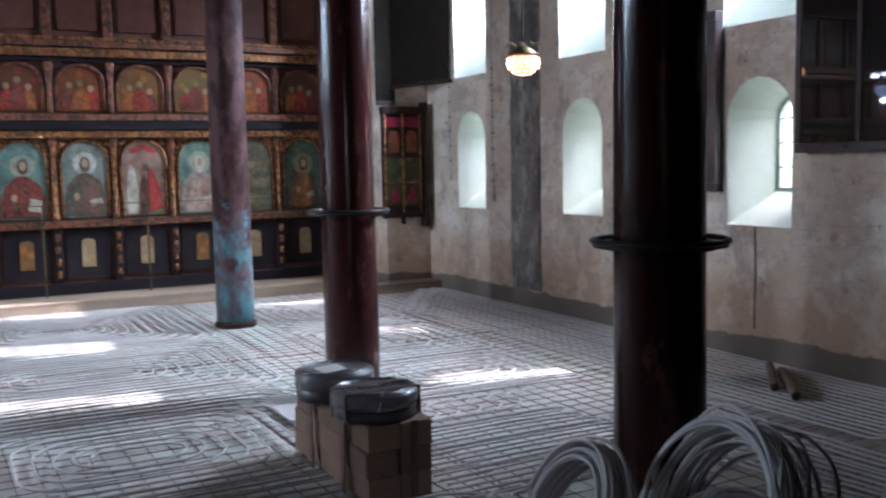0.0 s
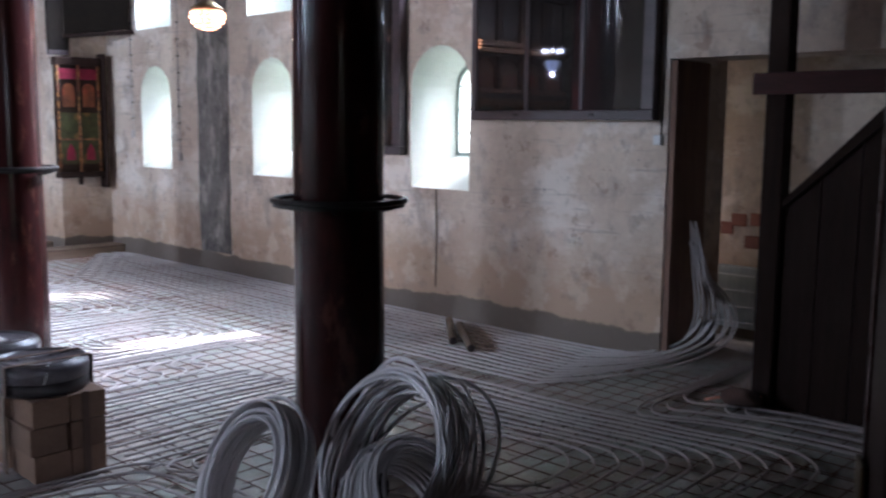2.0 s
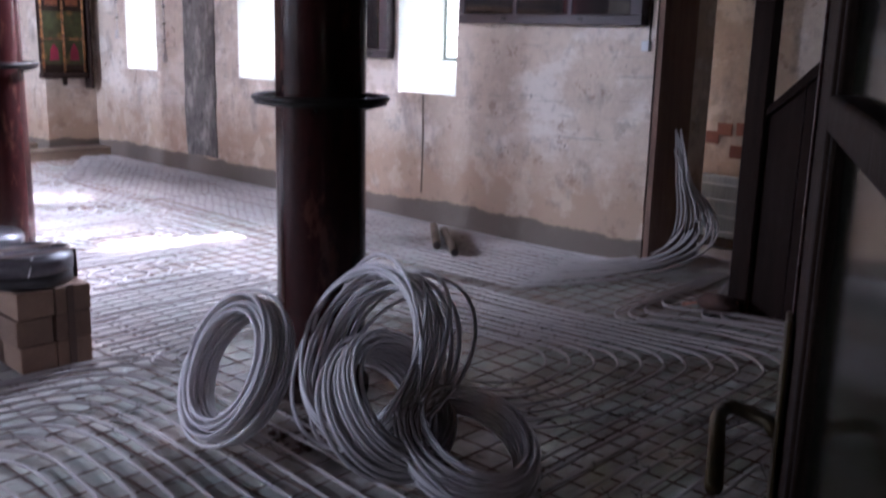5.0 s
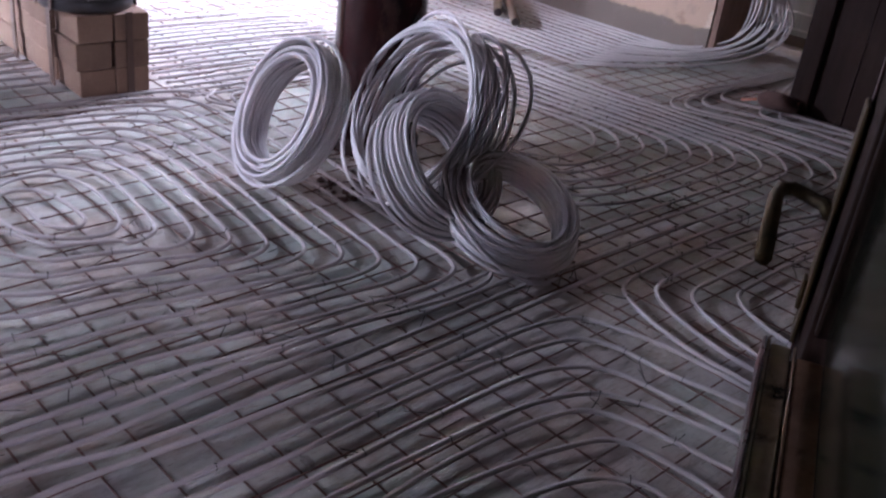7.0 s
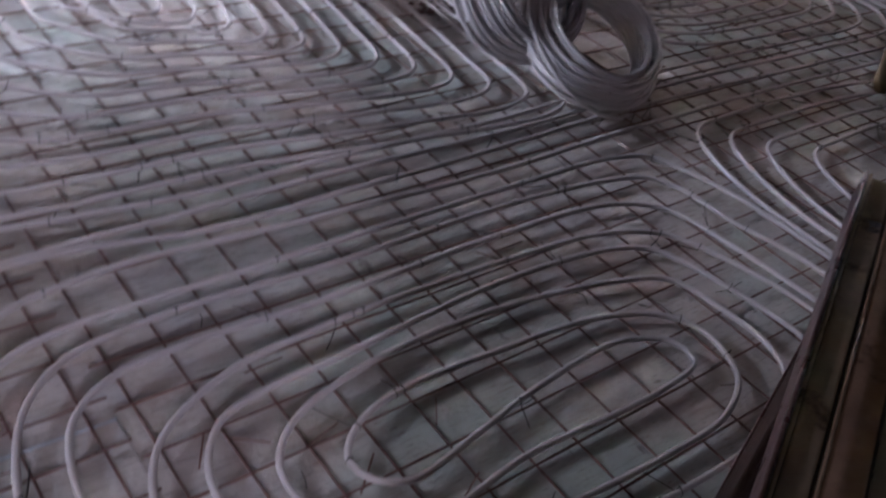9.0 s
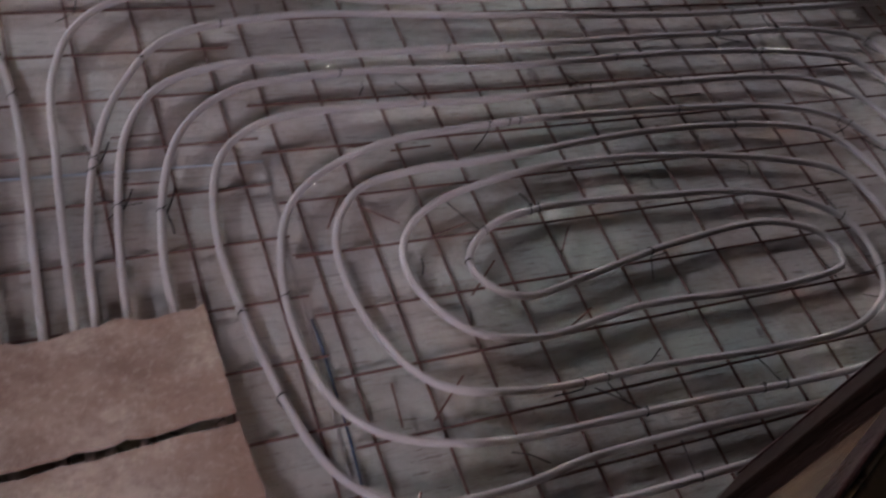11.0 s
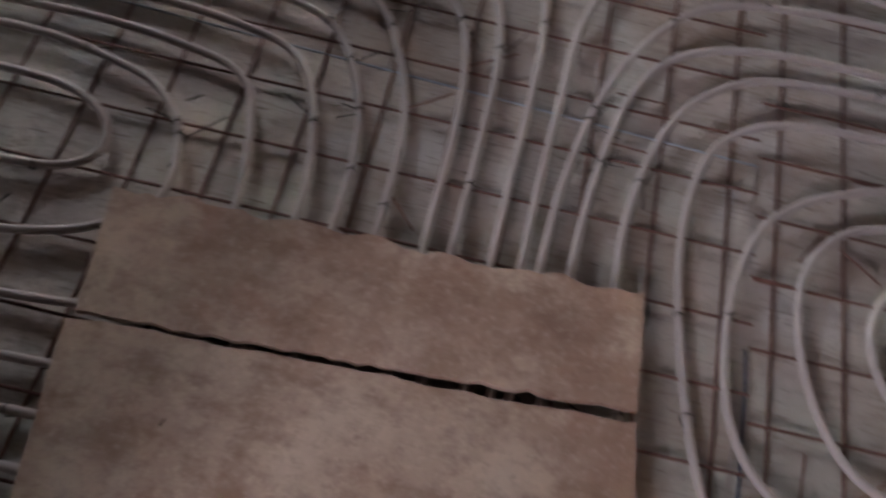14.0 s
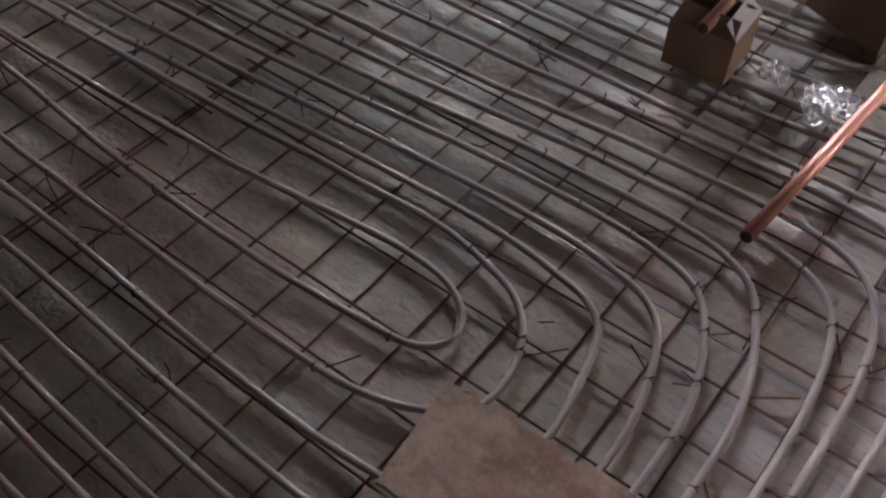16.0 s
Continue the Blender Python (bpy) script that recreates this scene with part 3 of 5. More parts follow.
def window_unit(x, sign, wy, w, z0, z1, number):
    win = thing("window_%d" % number, "small arched window with pale painted glazing bars", "window", kind="structure")
    depth = Matrix(((0, 0, sign, x), (1, 0, 0, wy), (0, 1, 0, 0), (0, 0, 0, 1)))
    bm = bmesh.new()
    o, i = arch(w, z0, z1, 10), arch(w - 0.07, z0 + 0.035, z1 - 0.035, 10)
    ov = [bm.verts.new(depth @ Vector((u, v, 0))) for u, v in o]
    iv = [bm.verts.new(depth @ Vector((u, v, 0))) for u, v in i]
    for k in range(len(ov)):
        q = (k + 1) % len(ov)
        bm.faces.new((ov[k], ov[q], iv[q], iv[k]))
    g = bmesh.ops.extrude_face_region(bm, geom=bm.faces[:])
    for v in g["geom"]:
        if isinstance(v, bmesh.types.BMVert):
            v.co.x += sign * 0.045
    bmesh.ops.recalc_face_normals(bm, faces=bm.faces)
    part("window_frame", bm, FRAME_GREEN, win)
    part("glazing_bar", boxed((x + sign * 0.005, wy - 0.007, z0 + 0.03), (x + sign * 0.035, wy + 0.007, z1 - 0.03)), FRAME_GREEN, win)
    k = 3
    for j in range(1, k + 1):
        zz = z0 + (z1 - z0) * j / (k + 1)
        part("glazing_bar", boxed((x + sign * 0.006, wy - w / 2 + 0.03, zz - 0.006), (x + sign * 0.034, wy + w / 2 - 0.03, zz + 0.006)), FRAME_GREEN, win)
    bm = bmesh.new()
    prism(bm, arch(w - 0.05, z0 + 0.025, z1 - 0.025, 10), Matrix(((0, 0, sign, x + sign * 0.018), (1, 0, 0, wy), (0, 1, 0, 0), (0, 0, 0, 1))), 0.004)
    pane = part("pane", bm, GLASS, win)
    pane.visible_shadow = False


# the north wall's windows are unseen, added opposite the south ones
num = 1
for wx, sg in ((WALL_X + 0.45, 1), (NORTH_X - 0.45, -1)):
    for wy in WIN_Y:
        window_unit(wx, sg, wy, 0.44, 1.46, 2.32, num)
        window_unit(wx, sg, wy, 0.64, 3.64, 4.97, num + 1)
        num += 2


# ---- columns ----
def column(x, y, material, label):
    col = thing("column", label, "column", "nave columns", m=pose(x, y, 0))
    bm = bmesh.new()
    lathe(bm, [(0.205, 0.0), (0.208, 0.4), (0.206, 1.2), (0.202, 2.4), (0.194, 4.0), (0.185, CEIL_Z)], 28, wobble=0.012)
    shaft = part("shaft", bm, material, col, smooth=True)
    bm = bmesh.new()
    lathe(bm, [(0.225, 0.0), (0.228, 0.05), (0.212, 0.075)], 28)
    part("base", bm, WOOD_DARK, col, "dark turned base ring")
    return col


def iron_ring(x, y, z, r):
    ring = thing("candle_ring", "black iron ring fixed round a column", "iron ring", "column rings", m=pose(x, y, z))
    circle = [(r * math.cos(k), r * math.sin(k), 0) for k in (2 * math.pi * i / 40 for i in range(40))]
    bm = bmesh.new()
    o = [(r * math.cos(2 * math.pi * i / 40), r * math.sin(2 * math.pi * i / 40)) for i in range(40)]
    i_ = [(u * 0.80, v * 0.80) for u, v in o]
    ov = [bm.verts.new((u, v, 0)) for u, v in o]
    iv = [bm.verts.new((u, v, 0)) for u, v in i_]
    for k in range(40):
        q = (k + 1) % 40
        bm.faces.new((ov[k], ov[q], iv[q], iv[k]))
    g = bmesh.ops.extrude_face_region(bm, geom=bm.faces[:])
    for v in g["geom"]:
        if isinstance(v, bmesh.types.BMVert):
            v.co.z += 0.02
    bmesh.ops.recalc_face_normals(bm, faces=bm.faces)
    part("tray", bm, IRON, ring)
    part("rim", ring_tube([(a, b, 0.028) for a, b, _ in circle], 0.014, 8, True), IRON, ring, smooth=True)
    for k in range(4):
        a = math.pi / 4 + k * math.pi / 2
        part("bracket", ring_tube([(0.19 * math.cos(a), 0.19 * math.sin(a), -0.02), (0.21 * math.cos(a), 0.21 * math.sin(a), -0.018),
                                   ((r - 0.02) * math.cos(a), (r - 0.02) * math.sin(a), 0.0)], 0.008, 6), IRON, ring)
    return ring


column(2.955, 3.40, COLUMN, "dark maroon painted round column with worn paint")
column(2.80, 6.75, COLUMN, "dark maroon painted round column with blistered paint")
column(2.90, 10.48, COLUMN_OLD, "round column with worn blue and maroon paint")
for cy in (3.4, 6.75, 10.48):
    column(-2.9, cy, COLUMN, "dark maroon painted round column with worn paint")
iron_ring(2.955, 3.40, 1.375, 0.30)
iron_ring(2.80, 6.75, 1.40, 0.30)

# ---- icon screen ----
BAY, SCREEN_Y = 0.755, 13.42
FIRST = 0.98
paints = [painting("painted_icon", g, r, a) for g, r, a in (
    ((0.15, 0.26, 0.23), (0.07, 0.14, 0.12), (0.30, 0.25, 0.15)),
    ((0.30, 0.31, 0.27), (0.10, 0.17, 0.15), (0.30, 0.22, 0.15)),
    ((0.34, 0.25, 0.19), (0.20, 0.12, 0.09), (0.46, 0.06, 0.06)),
    ((0.17, 0.30, 0.26), (0.08, 0.17, 0.15), (0.34, 0.26, 0.14)),
    ((0.12, 0.17, 0.13), (0.10, 0.07, 0.045), (0.38, 0.24, 0.10)),
    ((0.06, 0.14, 0.115), (0.04, 0.07, 0.055), (0.36, 0.14, 0.05)))]
warm = [painting("painted_scene", g, r, a) for g, r, a in (
    ((0.16, 0.05, 0.03), (0.06, 0.03, 0.02), (0.40, 0.06, 0.04)),
    ((0.26, 0.08, 0.035), (0.09, 0.04, 0.025), (0.48, 0.08, 0.05)),
    ((0.26, 0.12, 0.04), (0.10, 0.06, 0.03), (0.55, 0.20, 0.05)),
    ((0.20, 0.13, 0.05), (0.09, 0.06, 0.03), (0.50, 0.24, 0.06)),
    ((0.26, 0.07, 0.035), (0.10, 0.045, 0.028), (0.52, 0.09, 0.05)),
    ((0.12, 0.06, 0.035), (0.05, 0.03, 0.022), (0.30, 0.08, 0.05)))]
reds = [surf("red_paint", c, d, 0.5, spec=0.1, big=11, fine=30, amount=1.0, bump=0.1) for c, d in (
    ((0.48, 0.045, 0.035), (0.14, 0.03, 0.025)), ((0.52, 0.17, 0.04), (0.20, 0.06, 0.025)), ((0.30, 0.035, 0.045), (0.10, 0.05, 0.035)))]
small = painting("small_painted_panel", (0.42, 0.30, 0.16), (0.16, 0.10, 0.06), (0.30, 0.12, 0.06))
robes = [surf("robe_paint", c, d, 0.5, spec=0.1, big=9, fine=20, amount=1.0, bump=0.1) for c, d in (
    ((0.085, 0.028, 0.026), (0.22, 0.04, 0.035)), ((0.045, 0.13, 0.105), (0.16, 0.05, 0.035)), ((0.035, 0.026, 0.024), (0.10, 0.04, 0.03)),
    ((0.46, 0.38, 0.33), (0.28, 0.19, 0.15)), ((0.24, 0.20, 0.12), (0.09, 0.07, 0.05)), ((0.32, 0.115, 0.04), (0.15, 0.07, 0.03)))]
cloaks = [surf("cloak_paint", c, d, 0.5, spec=0.1, big=9, fine=20, amount=1.0, bump=0.1) for c, d in (
    ((0.26, 0.04, 0.035), (0.10, 0.03, 0.03)), ((0.30, 0.06, 0.045), (0.07, 0.10, 0.08)), ((0.46, 0.035, 0.035), (0.20, 0.03, 0.03)),
    ((0.30, 0.10, 0.07), (0.40, 0.33, 0.27)), ((0.10, 0.16, 0.12), (0.22, 0.15, 0.07)), ((0.20, 0.06, 0.03), (0.30, 0.16, 0.06)))]

HALO = [surf("halo_paint", c, d, 0.45, big=9, fine=30, amount=0.8, bump=0.1) for c, d in (
    ((0.22, 0.34, 0.29), (0.34, 0.26, 0.13)), ((0.54, 0.54, 0.49), (0.38, 0.36, 0.30)), ((0.46, 0.40, 0.33), (0.36, 0.22, 0.16)),
    ((0.38, 0.33, 0.17), (0.22, 0.30, 0.24)), ((0.32, 0.24, 0.11), (0.18, 0.12, 0.06)), ((0.24, 0.22, 0.11), (0.14, 0.14, 0.08)))]
PALE = surf("pale_page_paint", (0.58, 0.53, 0.44), (0.36, 0.30, 0.22), 0.5, big=14, fine=40, bump=0.1)
BEARD = surf("grey_white_paint", (0.46, 0.42, 0.38), (0.26, 0.22, 0.19), 0.5, big=20, fine=60, bump=0.1)
LEAF_GREEN = surf("green_paint", (0.06, 0.19, 0.05), (0.03, 0.07, 0.03), 0.5, big=12, fine=30, bump=0.1)
for m in paints + robes + cloaks + HALO + reds + [PALE]:
    blotch(m, (0.035, 0.022, 0.018), 8.0, 0.54, 0.14, 0.7, (1, 1, 0.7), 81)
    blotch(m, (0.26, 0.15, 0.08), 26.0, 0.58, 0.10, 0.5, seed=82)
UPPER_BROWN = surf("red_brown_panel", (0.155, 0.045, 0.026), (0.06, 0.022, 0.016), 0.5, big=6, fine=30, amount=0.9, bump=0.4, bump_scale=30)


HEAD = surf("dark_brown_paint", (0.05, 0.03, 0.022), (0.10, 0.06, 0.04), 0.5, big=9, fine=30, bump=0.1)
SKIN = surf("ochre_paint", (0.40, 0.24, 0.15), (0.22, 0.12, 0.07), 0.5, big=20, fine=60, bump=0.1)


def oval(x, z, a, b):
    return [(x + a * math.cos(k), z + b * math.sin(k)) for k in (2 * math.pi * j / 18 for j in range(18))]


def painted(parent, outline, u, d, material):
    return part("painted_shape", prism(bmesh.new(), outline, at_face(u, 0, d), 0.005), material, parent)


screen = thing("icon_screen", "tall carved and gilded icon screen with painted panels", "icon screen")
FACE = Matrix(((1, 0, 0, 0), (0, 0, -1, SCREEN_Y), (0, 1, 0, 0), (0, 0, 0, 1)))   # u along x, v up, depth towards the nave
SX0, SX1 = FIRST - 8.5 * BAY, FIRST + 5.55 * BAY
part("backing", boxed((SX0, SCREEN_Y, 0.15), (SX1, SCREEN_Y + 0.12, 5.6)), BROWN_PANEL, screen)
part("end_board", boxed((SX1 + 0.002, SCREEN_Y - 0.16, 0.15), (5.576, SCREEN_Y + 0.1, 5.6)), WOOD_DARK, screen)
for z0, z1, out, mt, nm in ((0.15, 0.30, 0.10, NAVY, "plinth"), (1.03, 1.12, 0.14, GILT_DARK, "ledge"), (2.20, 2.30, 0.13, GILT, "cornice"),
                            (2.305, 2.42, 0.16, NAVY, "dark_band"), (2.425, 2.52, 0.15, GILT_DARK, "cornice"), (3.19, 3.24, 0.12, NAVY, "dark_band"),
                            (3.245, 3.36, 0.20, GILT, "cornice"), (3.365, 3.44, 0.26, GILT_DARK, "cornice"), (3.445, 3.50, 0.20, GILT, "cornice"),
                            (4.45, 4.60, 0.20, GILT_DARK, "cornice"), (5.4, 5.6, 0.2, GILT_DARK, "cornice")):
    part(nm, boxed((SX0, SCREEN_Y - out, z0), (SX1, SCREEN_Y - 0.002, z1), 0.012), mt, screen)


def at_face(u, v, d):
    return FACE @ Matrix.Translation((u, v, d))


for b in range(-8, 6):
    u = FIRST + BAY * b
    i = b % 6
    w = BAY * 0.76
    # dado panel with a small painted plaque
    part("dado_panel", prism(bmesh.new(), [(-w / 2, 0.36), (w / 2, 0.36), (w / 2, 1.0), (-w / 2, 1.0)], at_face(u, 0, 0.0), 0.035), NAVY, screen)
    pl = bmesh.new()
    prism(pl, arch(0.17, 0.50, 0.88, 8, 0.6), at_face(u, 0, 0.036), 0.018)
    part("plaque", pl, small if b % 3 else warm[2], screen)
    # main painted panel under a carved arch
    ic = part("icon", prism(bmesh.new(), arch(w, 1.16, 2.17, 12), at_face(u, 0, 0.0), 0.03), paints[i], screen, "old painted panel with round top")
    h = 0.03 * math.sin(b * 2.3)
    if i == 2:
        # two slim standing shapes under a red arc
        painted(ic, [(-0.19, 2.02), (-0.10, 2.09), (0.0, 2.115), (0.10, 2.09), (0.19, 2.02), (0.14, 1.99), (0.0, 2.04), (-0.14, 1.99)], u, 0.0305, cloaks[2])
        painted(ic, [(-0.24, 1.18), (-0.10, 1.18), (-0.08, 1.50), (-0.12, 1.80), (-0.17, 1.84), (-0.21, 1.72)], u, 0.0305, PALE)
        painted(ic, [(-0.07, 1.18), (0.06, 1.18), (0.05, 1.55), (0.02, 1.72), (-0.03, 1.70), (-0.06, 1.50)], u, 0.0305, robes[2])
        painted(ic, [(0.07, 1.20), (0.25, 1.24), (0.22, 1.52), (0.12, 1.76), (0.07, 1.80), (0.05, 1.60)], u, 0.0310, cloaks[2])
        painted(ic, [(0.08, 1.175), (0.26, 1.175), (0.26, 1.23), (0.08, 1.195)], u, 0.0310, LEAF_GREEN)
        painted(ic, oval(0.02, 1.80, 0.04, 0.055), u, 0.0361, HEAD)
    elif i == 4:
        for a, zz in ((-0.05, 1.32), (0.03, 1.56), (-0.02, 1.80)):
            painted(ic, [(-0.22, zz - 0.07), (0.22, zz - 0.08), (0.20, zz + 0.05), (a, zz + 0.09), (-0.20, zz + 0.04)], u, 0.0305, cloaks[4] if zz < 1.7 else robes[4])
            painted(ic, oval(a, zz + 0.01, 0.06, 0.05), u, 0.0361, HALO[4])
    else:
        slim = 0.72 if i == 5 else 1.0
        painted(ic, [(-0.255 * slim, 1.18), (0.255 * slim, 1.18), (0.26 * slim, 1.42), (0.205 * slim, 1.60 + h), (0.10 * slim, 1.685 + h), (0.04, 1.72 + h), (-0.05, 1.72 + h), (-0.12 * slim, 1.68 + h),
                     (-0.215 * slim, 1.58 + h), (-0.265 * slim, 1.40)], u, 0.0305, robes[i])
        painted(ic, oval(0.005, 1.845 + h, 0.15, 0.15), u, 0.0300, HALO[i])
        painted(ic, [(-0.03, 1.19), (0.16 * slim, 1.19), (0.19 * slim, 1.40), (0.14 * slim, 1.58 + h), (0.05, 1.67 + h), (0.0, 1.55), (-0.05, 1.38)], u, 0.0361, cloaks[i])
        painted(ic, oval(0.005, 1.835 + h, 0.068, 0.10), u, 0.0361, HEAD if i != 3 else BEARD)
        painted(ic, oval(0.008, 1.85 + h, 0.040, 0.058), u, 0.0413, SKIN)
        if i == 3:
            painted(ic, [(-0.045, 1.80 + h), (0.055, 1.80 + h), (0.04, 1.72 + h), (0.005, 1.68 + h), (-0.03, 1.72 + h)], u, 0.0413, BEARD)
        painted(ic, oval(-0.11 * slim, 1.44, 0.035, 0.05), u, 0.0361, SKIN)
        painted(ic, [(0.05, 1.27), (0.21 * slim, 1.24), (0.22 * slim, 1.40), (0.07, 1.43)] if i == 0 else [(0.06, 1.30), (0.22 * slim, 1.34), (0.20 * slim, 1.42), (0.05, 1.38)], u, 0.0413, PALE)
    ar = [(x, 0, z) for x, z in arch(w + 0.02, 1.16, 2.18, 14)[1:]] + [(-w / 2 - 0.01, 0, 1.16)]
    part("carved_arch", ring_tube([(u + x, SCREEN_Y - 0.04, z) for x, _, z in ar], 0.022, 6), GILT, screen, smooth=True)
    rr = w / 2 + 0.012
    for side in (-1, 1):
        curve = [(side * rr * math.cos(q), 2.18 - w / 2 + rr * math.sin(q)) for q in (math.pi / 2 * n / 7 for n in range(8))]
        part("spandrel", prism(bmesh.new(), curve + [(0, 2.198), (side * (BAY / 2 - 0.045), 2.198), (side * (BAY / 2 - 0.045), 1.80)], at_face(u, 0, 0.004), 0.02), GILT, screen)
        bm = bmesh.new()
        lathe(bm, [(0.012, 0.0), (0.04, 0.012), (0.028, 0.03), (0.01, 0.04)], 9, at_face(u + side * (BAY / 2 - 0.10), 2.12, 0.02), wobble=0.25)
        part("carved_boss", bm, GILT, screen, smooth=True)
    # upper tier
    ui = part("upper_icon", prism(bmesh.new(), arch(w, 2.55, 3.14, 12, 0.85), at_face(u, 0, 0.0), 0.03), warm[i], screen, "small dark painted scene with round top")
    for q, (cx, hh, ww) in enumerate(((-0.13, 0.30, 0.10), (0.13, 0.27, 0.10), (0.0, 0.36, 0.11))):
        hh += 0.02 * math.sin(b * 1.7 + q)
        painted(ui, [(cx - ww, 2.57), (cx + ww, 2.57), (cx + ww * 0.8, 2.57 + hh * 0.6), (cx + ww * 0.3, 2.57 + hh * 0.85), (cx - ww * 0.3, 2.57 + hh * 0.85), (cx - ww * 0.85, 2.57 + hh * 0.55)], u, 0.0305 + 0.0052 * (q == 2), reds[(b * 5 + q) % 3])
        painted(ui, oval(cx, 2.57 + hh, 0.04, 0.045), u, 0.0358 + 0.0052 * (q == 2), HALO[4] if q != 1 else SKIN)
    ar = arch(w + 0.03, 2.55, 3.16, 14, 0.85)[1:] + [(-w / 2 - 0.015, 2.55)]
    part("carved_arch", ring_tube([(u + x, SCREEN_Y - 0.045, z) for x, z in ar], 0.028, 6), GILT_DARK, screen, smooth=True)
    part("top_panel", prism(bmesh.new(), [(-w * 0.42, 3.6), (w * 0.42, 3.6), (w * 0.42, 4.38), (-w * 0.42, 4.38)], at_face(u, 0, 0), 0.04), UPPER_BROWN, screen)
    # posts between the bays
    for e in (u + BAY / 2,):
        bm = bmesh.new()
        lathe(bm, [(0.042, 1.12), (0.05, 1.18), (0.032, 1.22), (0.036, 1.6), (0.03, 2.05), (0.05, 2.10), (0.052, 2.20)], 12, Matrix.Translation((e, SCREEN_Y - 0.06, 0)))
        part("carved_post", bm, GILT, screen, smooth=True)
        bm = bmesh.new()
        lathe(bm, [(0.05, 2.52), (0.034, 2.58), (0.036, 2.9), (0.05, 3.12), (0.06, 3.19)], 12, Matrix.Translation((e, SCREEN_Y - 0.06, 0)))
        part("carved_post", bm, GILT_DARK, screen, smooth=True)
        part("dado_post", boxed((e - 0.05, SCREEN_Y - 0.09, 0.30), (e + 0.05, SCREEN_Y - 0.002, 1.03), 0.01), NAVY, screen)
        for zz in (0.42, 0.58, 0.74, 0.90):
            pb = bmesh.new()
            lathe(pb, [(0.026, zz - 0.05), (0.036, zz), (0.026, zz + 0.05)], 8, Matrix.Translation((e, SCREEN_Y - 0.095, 0)))
            part("gilt_ornament", pb, GILT, screen, smooth=True)
        part("upper_pilaster", boxed((e - 0.06, SCREEN_Y - 0.08, 3.5), (e + 0.06, SCREEN_Y - 0.002, 4.45), 0.01), GILT_DARK, screen)
# a thin rail and lamps in front of the panels
rail = thing("brass_rail", "thin brass rail in front of the painted panels", "rail")
part("bar", ring_tube([(SX0, SCREEN_Y - 0.30, 1.34), (0, SCREEN_Y - 0.30, 1.335), (SX1, SCREEN_Y - 0.30, 1.34)], 0.008, 6), BRASS, rail)
part("bar", ring_tube([(SX0, SCREEN_Y - 0.30, 1.14), (0, SCREEN_Y - 0.30, 1.135), (SX1, SCREEN_Y - 0.30, 1.14)], 0.008, 6), BRASS, rail)
for k in range(9):
    xx = SX0 + 0.1 + (SX1 - SX0 - 0.2) * k / 8
    part("rail_post", ring_tube([(xx, SCREEN_Y - 0.30, 0.15), (xx, SCREEN_Y - 0.30, 1.35)], 0.012, 6), BRASS, rail)

# brown boarded platform before the screen
solea = tagged(part("platform", boxed((-5.9, 12.605, 0.0), (5.578, 14.1, 0.125)), WOOD_FLOOR), "low boarded step before the icon screen", "step", kind="structure")
for k in range(9):
    y = 12.6 + 0.135 * k
    part("plank", boxed((-5.9, y, 0.127), (5.575, y + 0.128, 0.15), 0.004), WOOD_FLOOR, solea)
corner = tagged(part("platform_end", boxed((4.86, 11.91, 0.0), (6.25, 12.245, 0.10)), WOOD_FLOOR), "low boarded step at the side wall", "step", kind="structure")
for k in range(2):
    y = 11.9 + 0.172 * k
    part("plank", boxed((4.85, y, 0.102), (6.255, y + 0.168, 0.125), 0.004), WOOD_FLOOR, corner)

# ---- things on the south wall ----
def panel_stand():
    st = thing("side_icon_case", "dark wooden case with red and gold painted panels", "icon case")
    part("back_board", boxed((5.515, 12.148, 1.073), (6.088, 12.246, 2.553)), WOOD_DARK, st)
    for k in range(2):
        x = 5.546 + 0.266 * k
        part("icon", boxed((x, 12.1330, 1.198), (x + 0.245, 12.1500, 1.865)), case_paint, st)
        part("gilt_strip", boxed((x, 12.1280, 1.511), (x + 0.245, 12.1320, 1.531)), GILT, st)
        part("painted_shape", prism(bmesh.new(), [(-0.06, 1.250), (0.06, 1.250), (0.05, 1.385), (0.0, 1.469), (-0.05, 1.385)], Matrix(((1, 0, 0, x + 0.122), (0, 0, -1, 12.1320), (0, 1, 0, 0), (0, 0, 0, 1))), 0.004), ROSE, st)
        part("small_icon", prism(bmesh.new(), arch(0.16, 1.938, 2.240, 8), Matrix(((1, 0, 0, x + 0.122), (0, 0, -1, 12.1500), (0, 1, 0, 0), (0, 0, 0, 1))), 0.014), warm[1], st)
        part("red_panel", boxed((x, 12.1330, 2.292), (x + 0.245, 12.1500, 2.428)), ROSE, st)
    for x in (5.52, 5.796, 6.067):
        bm = bmesh.new()
        lathe(bm, [(0.016, 1.10), (0.02, 1.5), (0.014, 1.9), (0.02, 2.48)], 8, Matrix.Translation((x, 12.1280, 0)))
        part("gilt_post", bm, GILT, st, smooth=True)
    part("top_rail", boxed((5.494, 12.108, 2.469), (6.109, 12.246, 2.573), 0.01), WOOD_DARK, st)
    part("bottom_rail", boxed((5.494, 12.108, 1.021), (6.109, 12.246, 1.094), 0.01), WOOD_DARK, st)
    part("side_board", boxed((6.114, 12.06, 0.885), (6.146, 12.246, 2.636)), WOOD_DARK, st)
    part("foot", boxed((5.786, 12.148, 0.927), (5.827, 12.2, 1.021)), WOOD_DARK, st)


ROSE = surf("rose_paint", (0.28, 0.025, 0.06), (0.10, 0.02, 0.03), 0.5, spec=0.1, big=9, fine=25, amount=0.7)
case_paint = painting("green_gold_painting", (0.08, 0.085, 0.035), (0.035, 0.03, 0.02), (0.36, 0.17, 0.05))
